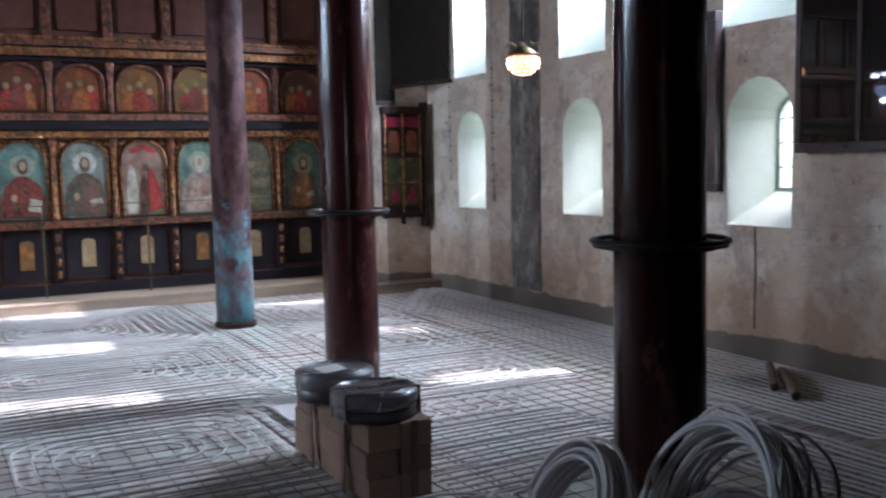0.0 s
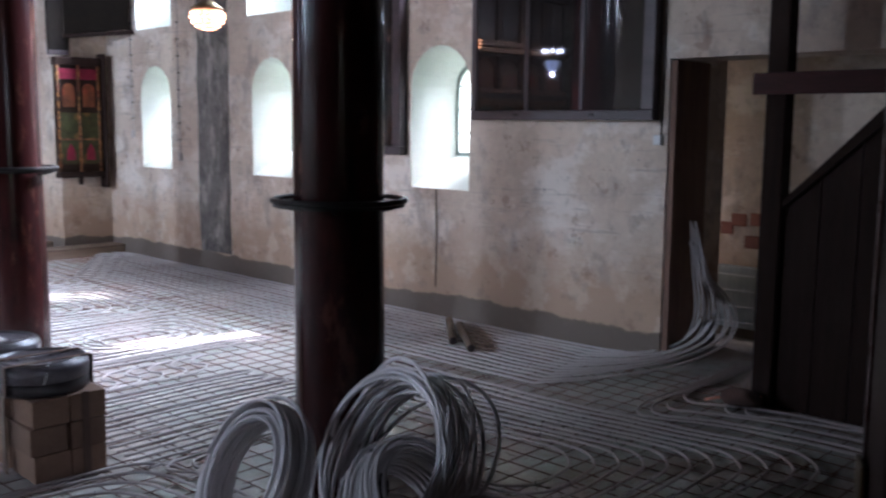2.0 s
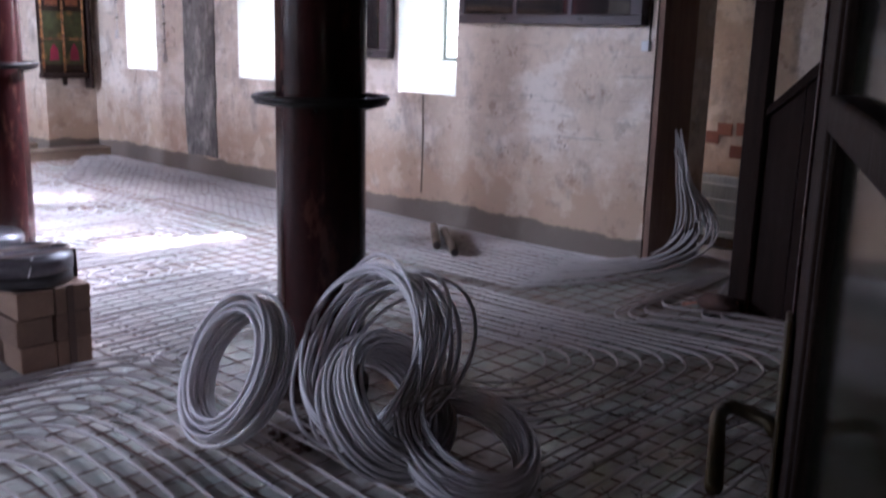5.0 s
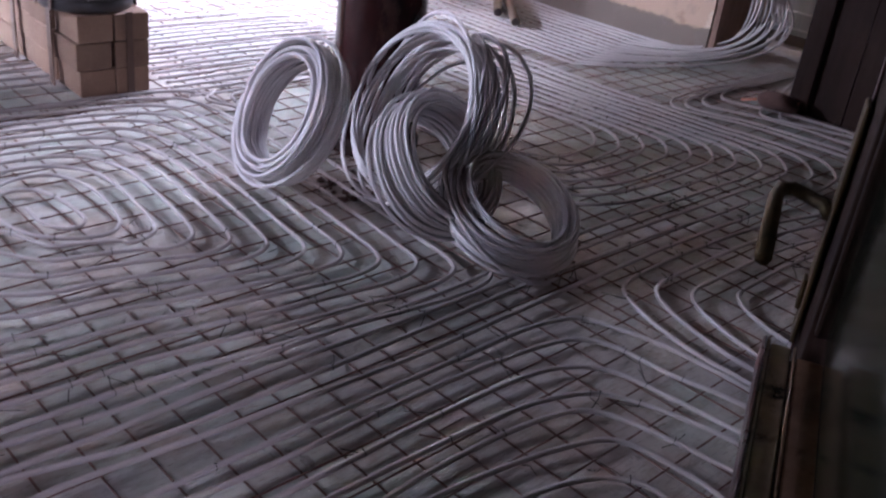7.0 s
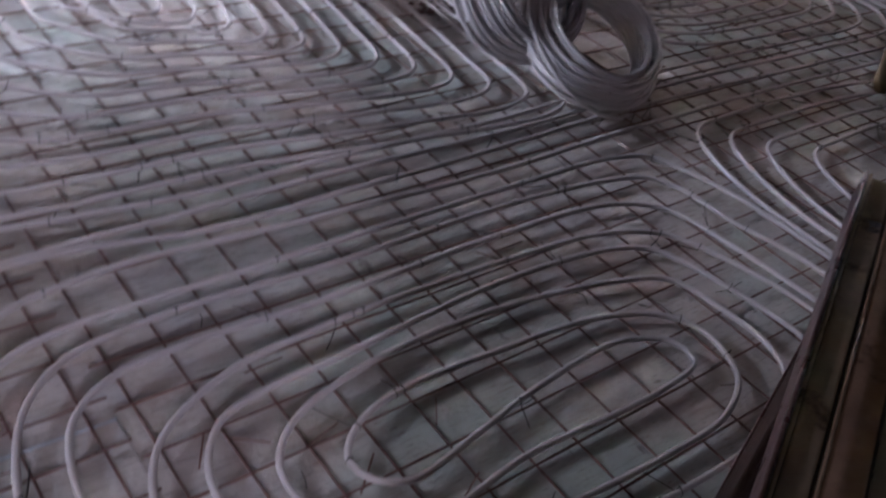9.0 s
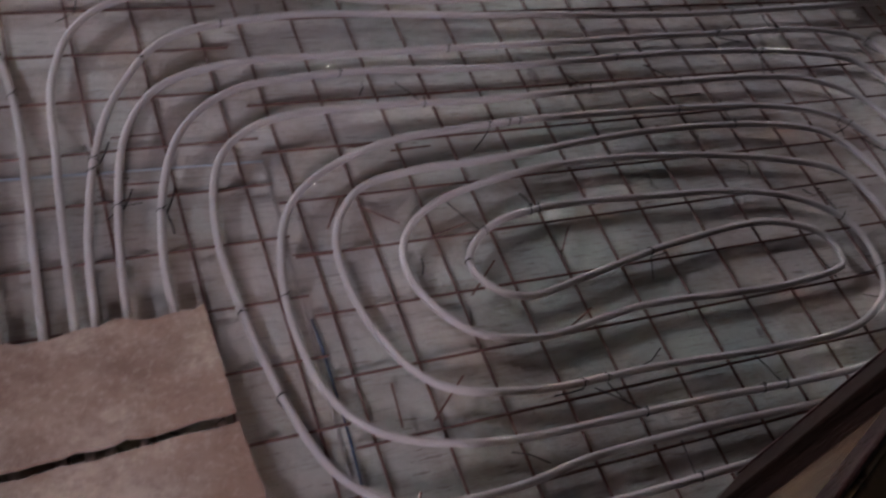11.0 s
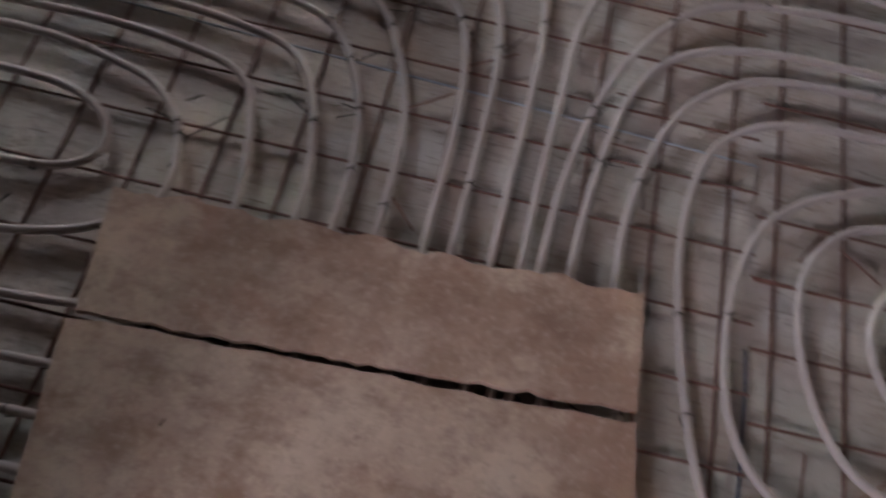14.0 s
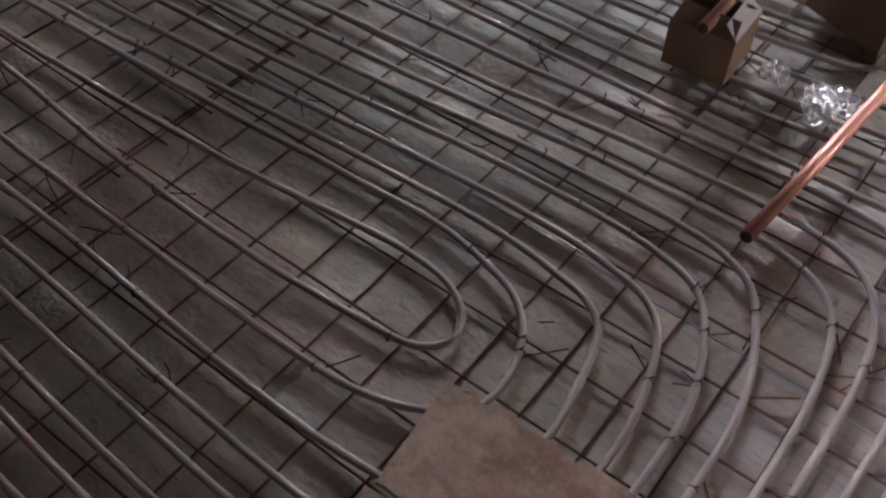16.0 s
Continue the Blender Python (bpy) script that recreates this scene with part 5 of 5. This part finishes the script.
part("tube", ring_tube([(-0.312, 1.615, 0.058), (-0.29, 2.0, 0.066), (-0.26, 2.6, 0.08), (-0.24, 3.3, 0.05)], 0.0165, 14), COPPER, cp, smooth=True)
# black plug on the closed copper end, for the shade inside
part("open_end", ring_tube([(-0.3124, 1.6125, 0.058), (-0.312, 1.62, 0.058)], 0.0145, 14), WIRE_AND_HOLLOW, cp, "black plug painted as the shaded hollow of the tube")
cp2 = thing("copper_pipe", "copper pipe resting on a cardboard box", "copper pipe")
part("tube", ring_tube([(-0.683, 2.02, 0.192), (-0.70, 2.5, 0.19), (-0.74, 3.0, 0.16)], 0.0165, 14), COPPER, cp2, smooth=True)
# same black plug for the hollow's shade
part("open_end", ring_tube([(-0.6829, 2.0175, 0.192), (-0.683, 2.023, 0.192)], 0.0145, 14), WIRE_AND_HOLLOW, cp2, "black plug painted as the shaded hollow of the tube")


def carton(m, w, d, h, label):
    th = thing("cardboard_box", label, "cardboard box", "cartons", m=m)
    t = 0.005
    part("front", boxed((0, 0, 0), (w, t, h)), CARD, th)
    part("rear", boxed((0, d - t, 0), (w, d, h)), CARD, th)
    part("side", boxed((0, t, 0), (t, d - t, h)), CARD, th)
    part("side", boxed((w - t, t, 0), (w, d - t, h)), CARD, th)
    part("bottom", boxed((t, t, 0), (w - t, d - t, t)), CARD, th)
    for s, o in (((0, 0, h), (-38, 0, 0)), ((0, d, h), (35, 0, 0))):
        bm = bmesh.new()
        prism(bm, [(0.004, 0), (w - 0.004, 0), (w - 0.01, h * 0.42), (0.01, h * 0.45)], pose(s[0], s[1], s[2], 90 + (55 if s[1] else -55)), 0.003)
        part("flap", bm, CARD, th)
    bm = bmesh.new()
    prism(bm, [(0.004, 0), (d - 0.004, 0), (d - 0.01, h * 0.4), (0.012, h * 0.38)], Matrix.Translation((w, 0, h)) @ pose(0, 0, 0, 0, 0, 90) @ pose(0, 0, 0, 40, 0, 0), 0.003)
    part("flap", bm, GREY_CARD, th, "pale inside of a flap")
    return th


carton(pose(-0.775, 2.03, 0.04, 0, 0, 5), 0.172, 0.17, 0.13, "small open cardboard box standing on the pipes")
carton(pose(-0.60, 2.50, 0.04, 0, 0, -20), 0.26, 0.24, 0.15, "brown cardboard box standing on the pipes")
for c, r, q in (((-0.35, 2.14), 0.074, 26), ((-0.52, 2.17), 0.038, 40)):
    film_bm = bmesh.new()
    bmesh.ops.create_icosphere(film_bm, subdivisions=4, radius=r)
    for v in film_bm.verts:
        v.co *= 1 + noise.noise(v.co * q) * 0.4 + noise.noise(v.co * q * 2.3) * 0.2
        v.co = Vector((v.co.x + c[0], v.co.y + c[1], 0.041 + abs(v.co.z) * 0.12 + 0.022 * abs(noise.noise(v.co * 55)) + 0.008 * abs(noise.noise(v.co * 130))))
    tagged(part("plastic_film", film_bm, FILM), "crumpled clear plastic film on the pipes", "plastic film", "plastic film scraps")

sack_bm = bmesh.new()
bmesh.ops.create_icosphere(sack_bm, subdivisions=3, radius=0.13)
for v in sack_bm.verts:
    v.co *= 1 + 0.35 * noise.noise(v.co * 7)
    v.co.z = 0.04 + max(0.0, v.co.z + 0.06) * 0.5
    v.co += Vector((5.62, 2.72, 0))
tagged(part("sack", sack_bm, SACK, smooth=True), "dusty crumpled sack lying by the stair", "sack")
for k in range(3):
    t = thing("copper_stub", "short copper pipe end lying by the stair", "copper pipe", "copper offcuts")
    x, y = 5.48 + 0.09 * k, 2.89 - 0.09 * k
    part("tube", ring_tube([(x, y, 0.055), (x + 0.10, y - 0.05, 0.06), (x + 0.2, y - 0.09 - 0.02 * k, 0.07)], 0.010, 8), COPPER, t, smooth=True)
rub = bmesh.new()
for k in range(70):
    a = Vector((2.62 + random.uniform(-0.22, 0.22), 2.98 + random.uniform(-0.10, 0.16), 0.0))
    s = random.uniform(0.006, 0.022)
    g = bmesh.ops.create_icosphere(rub, subdivisions=1, radius=s)
    for v in g["verts"]:
        v.co = a + Vector((v.co.x, v.co.y * random.uniform(0.7, 1.2), max(0, v.co.z) + 0.002))
tagged(part("rubble", rub, SACK), "small brown rubble at the foot of a column", "rubble", kind="stuff")

# ---- heating pipes ----
# near double spiral with its S-shaped heart, from the heart outwards along both arms
heart = [(0.955, 1.04), (0.975, 0.975), (1.045, 0.935), (1.23, 0.966), (1.49, 1.022), (1.79, 1.043), (1.915, 0.985), (1.92, 0.905), (1.75, 0.868)]
ring_2 = [(1.31, 0.868), (1.03, 0.833), (0.90, 0.868), (0.82, 0.985), (0.82, 1.09), (0.90, 1.185), (1.18, 1.268), (1.59, 1.285), (1.98, 1.225), (2.11, 1.165),
          (2.158, 0.99), (2.14, 0.80), (2.00, 0.665), (1.80, 0.632)]
ring_4 = [(1.20, 0.630), (0.82, 0.638), (0.65, 0.697), (0.575, 0.80), (0.558, 1.07), (0.63, 1.255), (0.83, 1.375), (1.05, 1.413), (1.68, 1.440), (2.07, 1.415),
          (2.25, 1.345), (2.36, 1.15), (2.415, 0.85), (2.30, 0.56), (2.0, 0.485)]
ring_6 = [(1.40, 0.478), (1.02, 0.470), (0.66, 0.484), (0.545, 0.51), (0.46, 0.575), (0.375, 0.80), (0.343, 1.157), (0.418, 1.444), (0.56, 1.575), (0.80, 1.618),
          (1.24, 1.618), (1.81, 1.650), (2.24, 1.637), (2.44, 1.59), (2.505, 1.505), (2.54, 1.27), (2.60, 1.02), (2.63, 0.1)]
ring_1 = [(1.02, 1.115), (1.15, 1.155), (1.50, 1.160), (1.84, 1.130), (1.98, 1.06), (2.03, 0.97), (1.99, 0.82), (1.85, 0.735), (1.61, 0.715)]
ring_3 = [(1.24, 0.722), (0.96, 0.722), (0.79, 0.768), (0.70, 0.92), (0.686, 1.13), (0.765, 1.255), (0.90, 1.298), (1.11, 1.312), (1.64, 1.372), (2.02, 1.350),
          (2.165, 1.29), (2.265, 1.01), (2.27, 0.80), (2.16, 0.64), (1.95, 0.575)]
ring_5 = [(1.54, 0.570), (1.06, 0.565), (0.88, 0.538), (0.74, 0.537), (0.64, 0.56), (0.555, 0.635), (0.485, 0.866), (0.452, 1.20), (0.50, 1.385), (0.60, 1.465),
          (0.74, 1.498), (1.19, 1.505), (1.74, 1.538), (2.22, 1.520), (2.37, 1.425), (2.437, 1.164), (2.47, 0.85), (2.48, 0.1)]
laid_pipe((ring_1 + ring_3 + ring_5)[::-1] + heart + ring_2 + ring_4 + ring_6, curve=True)

# runs that rise from under the boards, turn along the floor and then away beside the wall
laid_pipe([(0.245, 0.12), (0.258, 1.0), (0.275, 1.27), (0.312, 1.456), (0.39, 1.585), (0.545, 1.660), (0.96, 1.685), (1.45, 1.703), (1.85, 1.722), (2.40, 1.725), (2.55, 1.675),
           (2.625, 1.53), (2.67, 1.38), (2.69, 1.1), (2.70, 0.1)], curve=True)
bends = [(4.857, 1.914), (4.772, 2.005), (4.679, 2.101), (4.585, 2.197)]
starts = [[(0.195, 0.12), (0.203, 1.0), (0.217, 1.24), (0.250, 1.42), (0.31, 1.58), (0.44, 1.752), (0.71, 1.825), (1.33, 1.814), (1.91, 1.812), (2.65, 1.846), (3.48, 1.869), (4.3, 1.868)],
          [(0.160, 0.12), (0.168, 1.0), (0.173, 1.42), (0.182, 1.62), (0.24, 1.79), (0.34, 1.885), (0.60, 1.935), (1.03, 1.880), (1.76, 1.908), (2.75, 1.960), (4.2, 1.958)],
          [(-3.0, 1.86), (-0.6, 1.90), (0.0, 1.925), (0.41, 1.942), (0.90, 1.965), (1.41, 1.992), (2.2, 2.000), (3.0, 2.045), (4.1, 2.055)],
          [(-3.0, 1.97), (-0.6, 2.02), (0.0, 2.085), (0.38, 2.098), (0.70, 2.065), (1.08, 2.045), (1.44, 2.063), (2.25, 2.075), (3.0, 2.14), (4.05, 2.152)]]
for k, (x, y) in enumerate(bends):
    far = 6.4 - 0.1 * k
    laid_pipe(starts[k] + [(x - 0.14, y - 0.038), (x, y), (x + 0.15, y + 0.16), (x + 0.16, y + 0.35), (x + 0.10, y + 0.8), (x + 0.01, y + 1.6), (x - 0.02, far - 0.6)], curve=True)
# inner bends of the same field
for k, (x, y) in enumerate(((4.508, 2.305), (4.436, 2.395), (4.345, 2.472), (4.255, 2.556), (4.175, 2.652), (4.07, 2.735), (3.985, 2.83))):
    laid_pipe([(3.30 + 0.03 * k, 4.0), (3.27 + 0.04 * k, 3.0), (3.3 + 0.04 * k, y + 0.06), (3.48 + 0.03 * k, y - 0.04), (x - 0.16, y - 0.04), (x, y), (x + 0.14, y + 0.15), (x + 0.15, y + 0.33), (x + 0.09, y + 0.8), (x + 0.01, 4.2),
               (x - 0.02, 5.6 - 0.08 * k)], curve=True)
# hairpins beside the door
for x, y in ((2.835, 1.715), (2.925, 1.630), (3.010, 1.525), (3.165, 1.425)):
    laid_pipe([(x - 0.10, 0.1), (x - 0.112, y - 0.57), (x - 0.11, y - 0.38), (x - 0.07, y - 0.17), (x, y - 0.01), (x + 0.07, y + 0.045), (x + 0.24, y + 0.065), (3.9, y + 0.06), (5.2, y - 0.25)], curve=True)

# loops that open to the far side of the boards
laid_pipe([(-3.2, 0.95), (-2.06, 0.932), (-1.57, 0.907), (-1.18, 0.908), (-0.81, 0.943), (-0.675, 0.968), (-0.635, 1.015), (-0.65, 1.075), (-0.72, 1.122), (-0.86, 1.137),
           (-1.355, 1.065), (-2.19, 1.013), (-3.2, 0.99)], curve=True)
laid_pipe([(-3.2, 0.76), (-1.83, 0.775), (-1.05, 0.790), (-0.70, 0.815), (-0.575, 0.862), (-0.495, 0.945), (-0.502, 1.055), (-0.543, 1.134), (-0.61, 1.190), (-0.70, 1.217),
           (-0.85, 1.236), (-1.14, 1.215), (-1.48, 1.177), (-2.12, 1.140), (-3.2, 1.06)], curve=True)
legs = ((-0.360, -0.427, 1.232, 1.305, 0.695), (-0.250, -0.330, 1.300, 1.390, 0.595), (-0.180, -0.272, 1.385, 1.488, 0.513), (-0.102, -0.186, 1.440, 1.580, 0.428),
        (-0.012, -0.068, 1.538, 1.655, 0.352), (0.040, -0.012, 1.622, 1.752, 0.275), (0.114, 0.075, 1.720, 1.868, 0.20))
for foot, side, bend, top, low in legs:
    laid_pipe([(-3.2, low - 0.02), (-1.5, low - 0.005), (foot - 0.30, low), (foot - 0.10, low + 0.04), (foot - 0.01, low + 0.13), (foot, 0.96), (foot + 0.4 * (side - foot) * 0.5, bend - 0.17), (side, bend),
               (side - 0.058, bend + 0.6 * (top - bend)), (side - 0.15, top - 0.012), (side - 0.28, top), (side - 0.65, top - 0.02), (side - 1.2, top - 0.08), (-3.2, top - 0.20)], curve=True)
for k in range(6):
    y = 2.13 + 0.098 * k
    laid_pipe([(-3.2, y - 0.10), (-1.2, y - 0.05), (-0.35 - 0.1 * k, y), (-0.17 - 0.1 * k, y + 0.04), (-0.09 - 0.1 * k, y + 0.16), (-0.07 - 0.1 * k, y + 0.5), (-0.07 - 0.1 * k, 4.5)], curve=True)

# the large spiral between the boards and the column, wider spaced on its rounder side
ring = [(0.42, 4.30)]
for k in range(10):
    x0, x1, y0, y1 = 0.10 + 0.108 * k, 2.535 - 0.0995 * k, 2.035 + 0.0985 * k, 4.40 - 0.075 * k
    w = x1 - x0
    ring += [(x1 - 0.16, y1), (x1, y1 - 0.16), (x1 + 0.01, y0 + 0.26), (x1 - 0.035, y0 + 0.05), (x1 - 0.16, y0), (x0 + 0.70 * w, y0 + 0.03)]
    ring += [(x0 + 0.45 * w, y0 + 0.085), (x0 + min(0.34, 0.3 * w), y0 + 0.11), (x0 + 0.09, y0 + 0.27), (x0 + 0.03, y0 + 0.50 - 0.02 * k), (x0 + 0.06, y1 - 0.26), (x0 + 0.25, y1 - 0.085)]
ring += [(1.48, 3.62), (1.56, 3.45), (1.53, 3.10), (1.46, 3.03), (1.30, 3.07), (1.19, 3.20), (1.17, 3.40), (1.24, 3.53), (1.36, 3.52), (1.42, 3.38), (1.42, 3.16), (1.36, 3.13), (1.29, 3.20), (1.28, 3.36)]
laid_pipe(ring, curve=True)
for r in ((-0.30, 2.46, 4.75, 7.25), (-0.30, 2.50, 7.40, 9.56), (-0.30, 2.55, 9.70, 12.45), (3.10, 4.55, 6.45, 7.60), (3.15, 4.74, 7.72, 9.60), (3.2, 4.76, 9.74, 11.7),
          (-2.6, -0.45, 4.75, 8.0), (-2.6, -0.45, 8.15, 12.4)):
    laid_pipe(spiral(*r), 0.3)
for k in range(8):
    y = 4.30 + 0.17 * k
    laid_pipe([(2.45, y - 0.02), (2.9, y), (3.5, y + 0.015), (3.96 - 0.02 * k, y + 0.01), (4.05 - 0.02 * k, y + 0.045), (3.96 - 0.02 * k, y + 0.085), (3.4, y + 0.10), (2.8, y + 0.085), (2.45, y + 0.065)], curve=True)
for k in range(5):
    y = 6.28 + 0.09 * k
    laid_pipe([(2.7, y + 0.05), (3.4, y + 0.02), (4.1, y), (4.6, y - 0.03)], curve=True)
# loose ends left between the fields
for k in range(5):
    x = 3.02 + 0.17 * k
    laid_pipe([(x - 0.25, 5.72), (x - 0.05, 5.76), (x + 0.06, 5.88), (x + 0.02, 6.0), (x + 0.12, 6.12), (x + 0.35, 6.17 - 0.01 * k)], curve=True)
laid_pipe([(2.62, 4.12), (2.66, 4.22), (2.78, 4.24), (2.83, 4.12), (2.74, 4.02), (2.60, 4.05), (2.50, 4.20), (2.6, 4.30)], curve=True)

# supply pipes along the wall, swept round the end of the wall and up through the passage
for k in range(14):
    u = k / 13
    x = 6.205 - 0.088 * k
    far = 12.1 - 0.14 * k
    j = (k * 5) % 14
    h = 0.03 + 0.012 * (k % 4)
    a = Vector((x + 0.02, 4.25 - 0.30 * u, PIPE_Z))
    b = Vector((6.32 - 0.12 * u, 3.52 - 0.42 * u, h))
    c = Vector((6.53 + 0.50 * u, 3.50 - 0.34 * u, 0.14 + 0.05 * (k % 3)))
    d = Vector((6.47 + 0.030 * (j % 5), 3.565 - 0.026 * (j % 4), 0.66))
    rise = []
    for i in range(1, 19):
        t = i / 18
        rise.append(tuple(a * (1 - t) ** 3 + b * 3 * t * (1 - t) ** 2 + c * 3 * t * t * (1 - t) + d * t ** 3))
    rise.append((6.44 + 0.012 * (j % 6), 3.585 - 0.010 * (j % 4), 1.06 - 0.03 * (j % 7)))
    laid_pipe([(x - 0.25, far), (x, far - 0.4), (x, 8.0), (x, 5.0), (a.x, a.y)], 0.4, rise, "supply pipes along the wall")
# hairpins before the stair
for k, (x, y) in enumerate(((4.985, 3.045), (5.075, 3.0), (5.235, 2.985), (5.46, 2.995), (5.41, 2.685), (5.455, 2.575))):
    laid_pipe([(6.55, 3.20 - 0.03 * k), (6.0, 3.18 - 0.03 * k if k < 4 else 2.9), (x + 0.30, y + 0.125), (x + 0.11, y + 0.085), (x, y), (x + 0.04, y - 0.14), (x + 0.12, y - 0.30), (x + 0.19, y - 0.60), (x + 0.25, 1.2), (x + 0.3, 0.1)], curve=True)

# ---- steel mesh, ties ----
def bar_mesh(length):
    v, f = ring_tube([(0, 0, 0), (length / 2, 0, 0), (length, 0, 0)], 0.0032, 5)
    me = bpy.data.meshes.new("bar")
    me.from_pydata(v, [], f)
    me.materials.append(REBAR)
    return me


# columns of sheets: start, turn, spacing of the long bars, first long bar, spacing of the cross bars, first cross bar
long_bar, cross_bar, end_bar = bar_mesh(4.36), bar_mesh(2.2), bar_mesh(1.24)
columns = ((-3.70, 1.2, 0.1410, 0.03, 0.1425, 0.05), (-1.565, 2.1, 0.1400, 0.040, 0.1425, 0.0115), (0.630, 1.8, 0.1375, 0.038, 0.1435, 0.0335),
           (2.74, 0.9, 0.1410, 0.03, 0.1430, 0.02), (4.86, -0.2, 0.1410, 0.03, 0.1430, 0.06))
for row, (y0, lean) in enumerate(((0.07, 0.0), (4.27, -0.5), (8.47, -0.9))):
    for c, (x0, turn, gx, ox, gy, oy) in enumerate(columns):
        wide = 2.2 if c < 4 else 1.24
        sh = thing("steel_mesh_sheet", "rusty welded steel mesh sheet lying on the floor", "steel mesh", "mesh sheets", m=pose(x0 - 0.03 * row, y0, 0.0016 * (c % 2), 0, 0, turn + lean))
        for k in range(int((wide - ox - 0.01) / gx) + 1):
            share("bar", long_bar, sh, pose(ox + gx * k, 0, 0.006, 0, 0, 90 + random.uniform(-0.2, 0.2)))
        for k in range(30):
            share("bar", cross_bar if wide > 2 else end_bar, sh, pose(0, oy + gy * k, 0.0132, 0, 0, random.uniform(-0.2, 0.2)))

# offcuts of wire: place, turn, length
offcut = bar_mesh(1.0)
for x, y, turn, ln in ((-0.03, 1.43, 34, 0.112), (-0.13, 1.28, 38, 0.11), (-0.1, 1.08, -47, 0.086), (0.28, 1.46, 1, 0.102), (0.29, 1.33, -2, 0.07), (0.47, 1.29, 8, 0.087),
                       (0.59, 1.11, -1, 0.091), (0.68, 1.17, 60, 0.086), (0.76, 1.22, -37, 0.097), (0.78, 1.39, 1, 0.088), (0.88, 1.37, 3, 0.098), (0.9, 1.12, 15, 0.096),
                       (0.94, 0.96, 44, 0.11), (1.19, 1.04, 56, 0.078), (1.32, 1.16, 9, 0.081), (1.66, 1.51, -53, 0.064), (1.71, 1.49, 2, 0.107), (1.62, 1.39, -17, 0.077),
                       (1.13, 0.85, 29, 0.075), (0.77, 0.7, 43, 0.116), (0.71, 0.79, -94, 0.094), (0.62, 0.54, 1, 0.064), (0.7, 0.57, -111, 0.076)):
    bit = share("wire_offcut", offcut, None, pose(x, y, 0.0185, 0, -1.5, turn) @ Matrix.Diagonal((ln, 0.75, 0.75, 1)))
    tagged(bit, "short rusty wire offcut lying on the steel mesh", "wire", "wire offcuts")
# thin tube whose dark blue stands in for the sheet edge's shadow gap
cord = thing("sheet_gap_shade", "thin dark blue line for the shaded gap at the floor sheet's edge", "cord")
part("strand", ring_tube([(0.596, 0.96, 0.0075), (0.601, 0.90, 0.0075), (0.605, 0.70, 0.0075), (0.599, 0.48, 0.0075), (0.592, 0.36, 0.0075)], 0.0028, 6), GAP_SHADE, cord, smooth=True)

rng = random.Random(4)
ties = []
for k in range(80):
    x, y = rng.uniform(-2.2, 2.9), rng.uniform(0.3, 3.2)
    a, ln = rng.uniform(0, 6.28), rng.uniform(0.03, 0.085)
    z = 0.016
    ties.append(ring_tube([(x, y, z), (x + 0.5 * ln * math.cos(a), y + 0.5 * ln * math.sin(a), z + rng.uniform(0.0, 0.012)),
                           (x + ln * math.cos(a + 0.2), y + ln * math.sin(a + 0.2), z + rng.uniform(0.0, 0.02))], 0.0016, 4))
tagged(part("wire_ties", joined(ties + TIES), WIRE_AND_HOLLOW), "short black wire ties scattered along the mesh", "wire ties", kind="stuff")
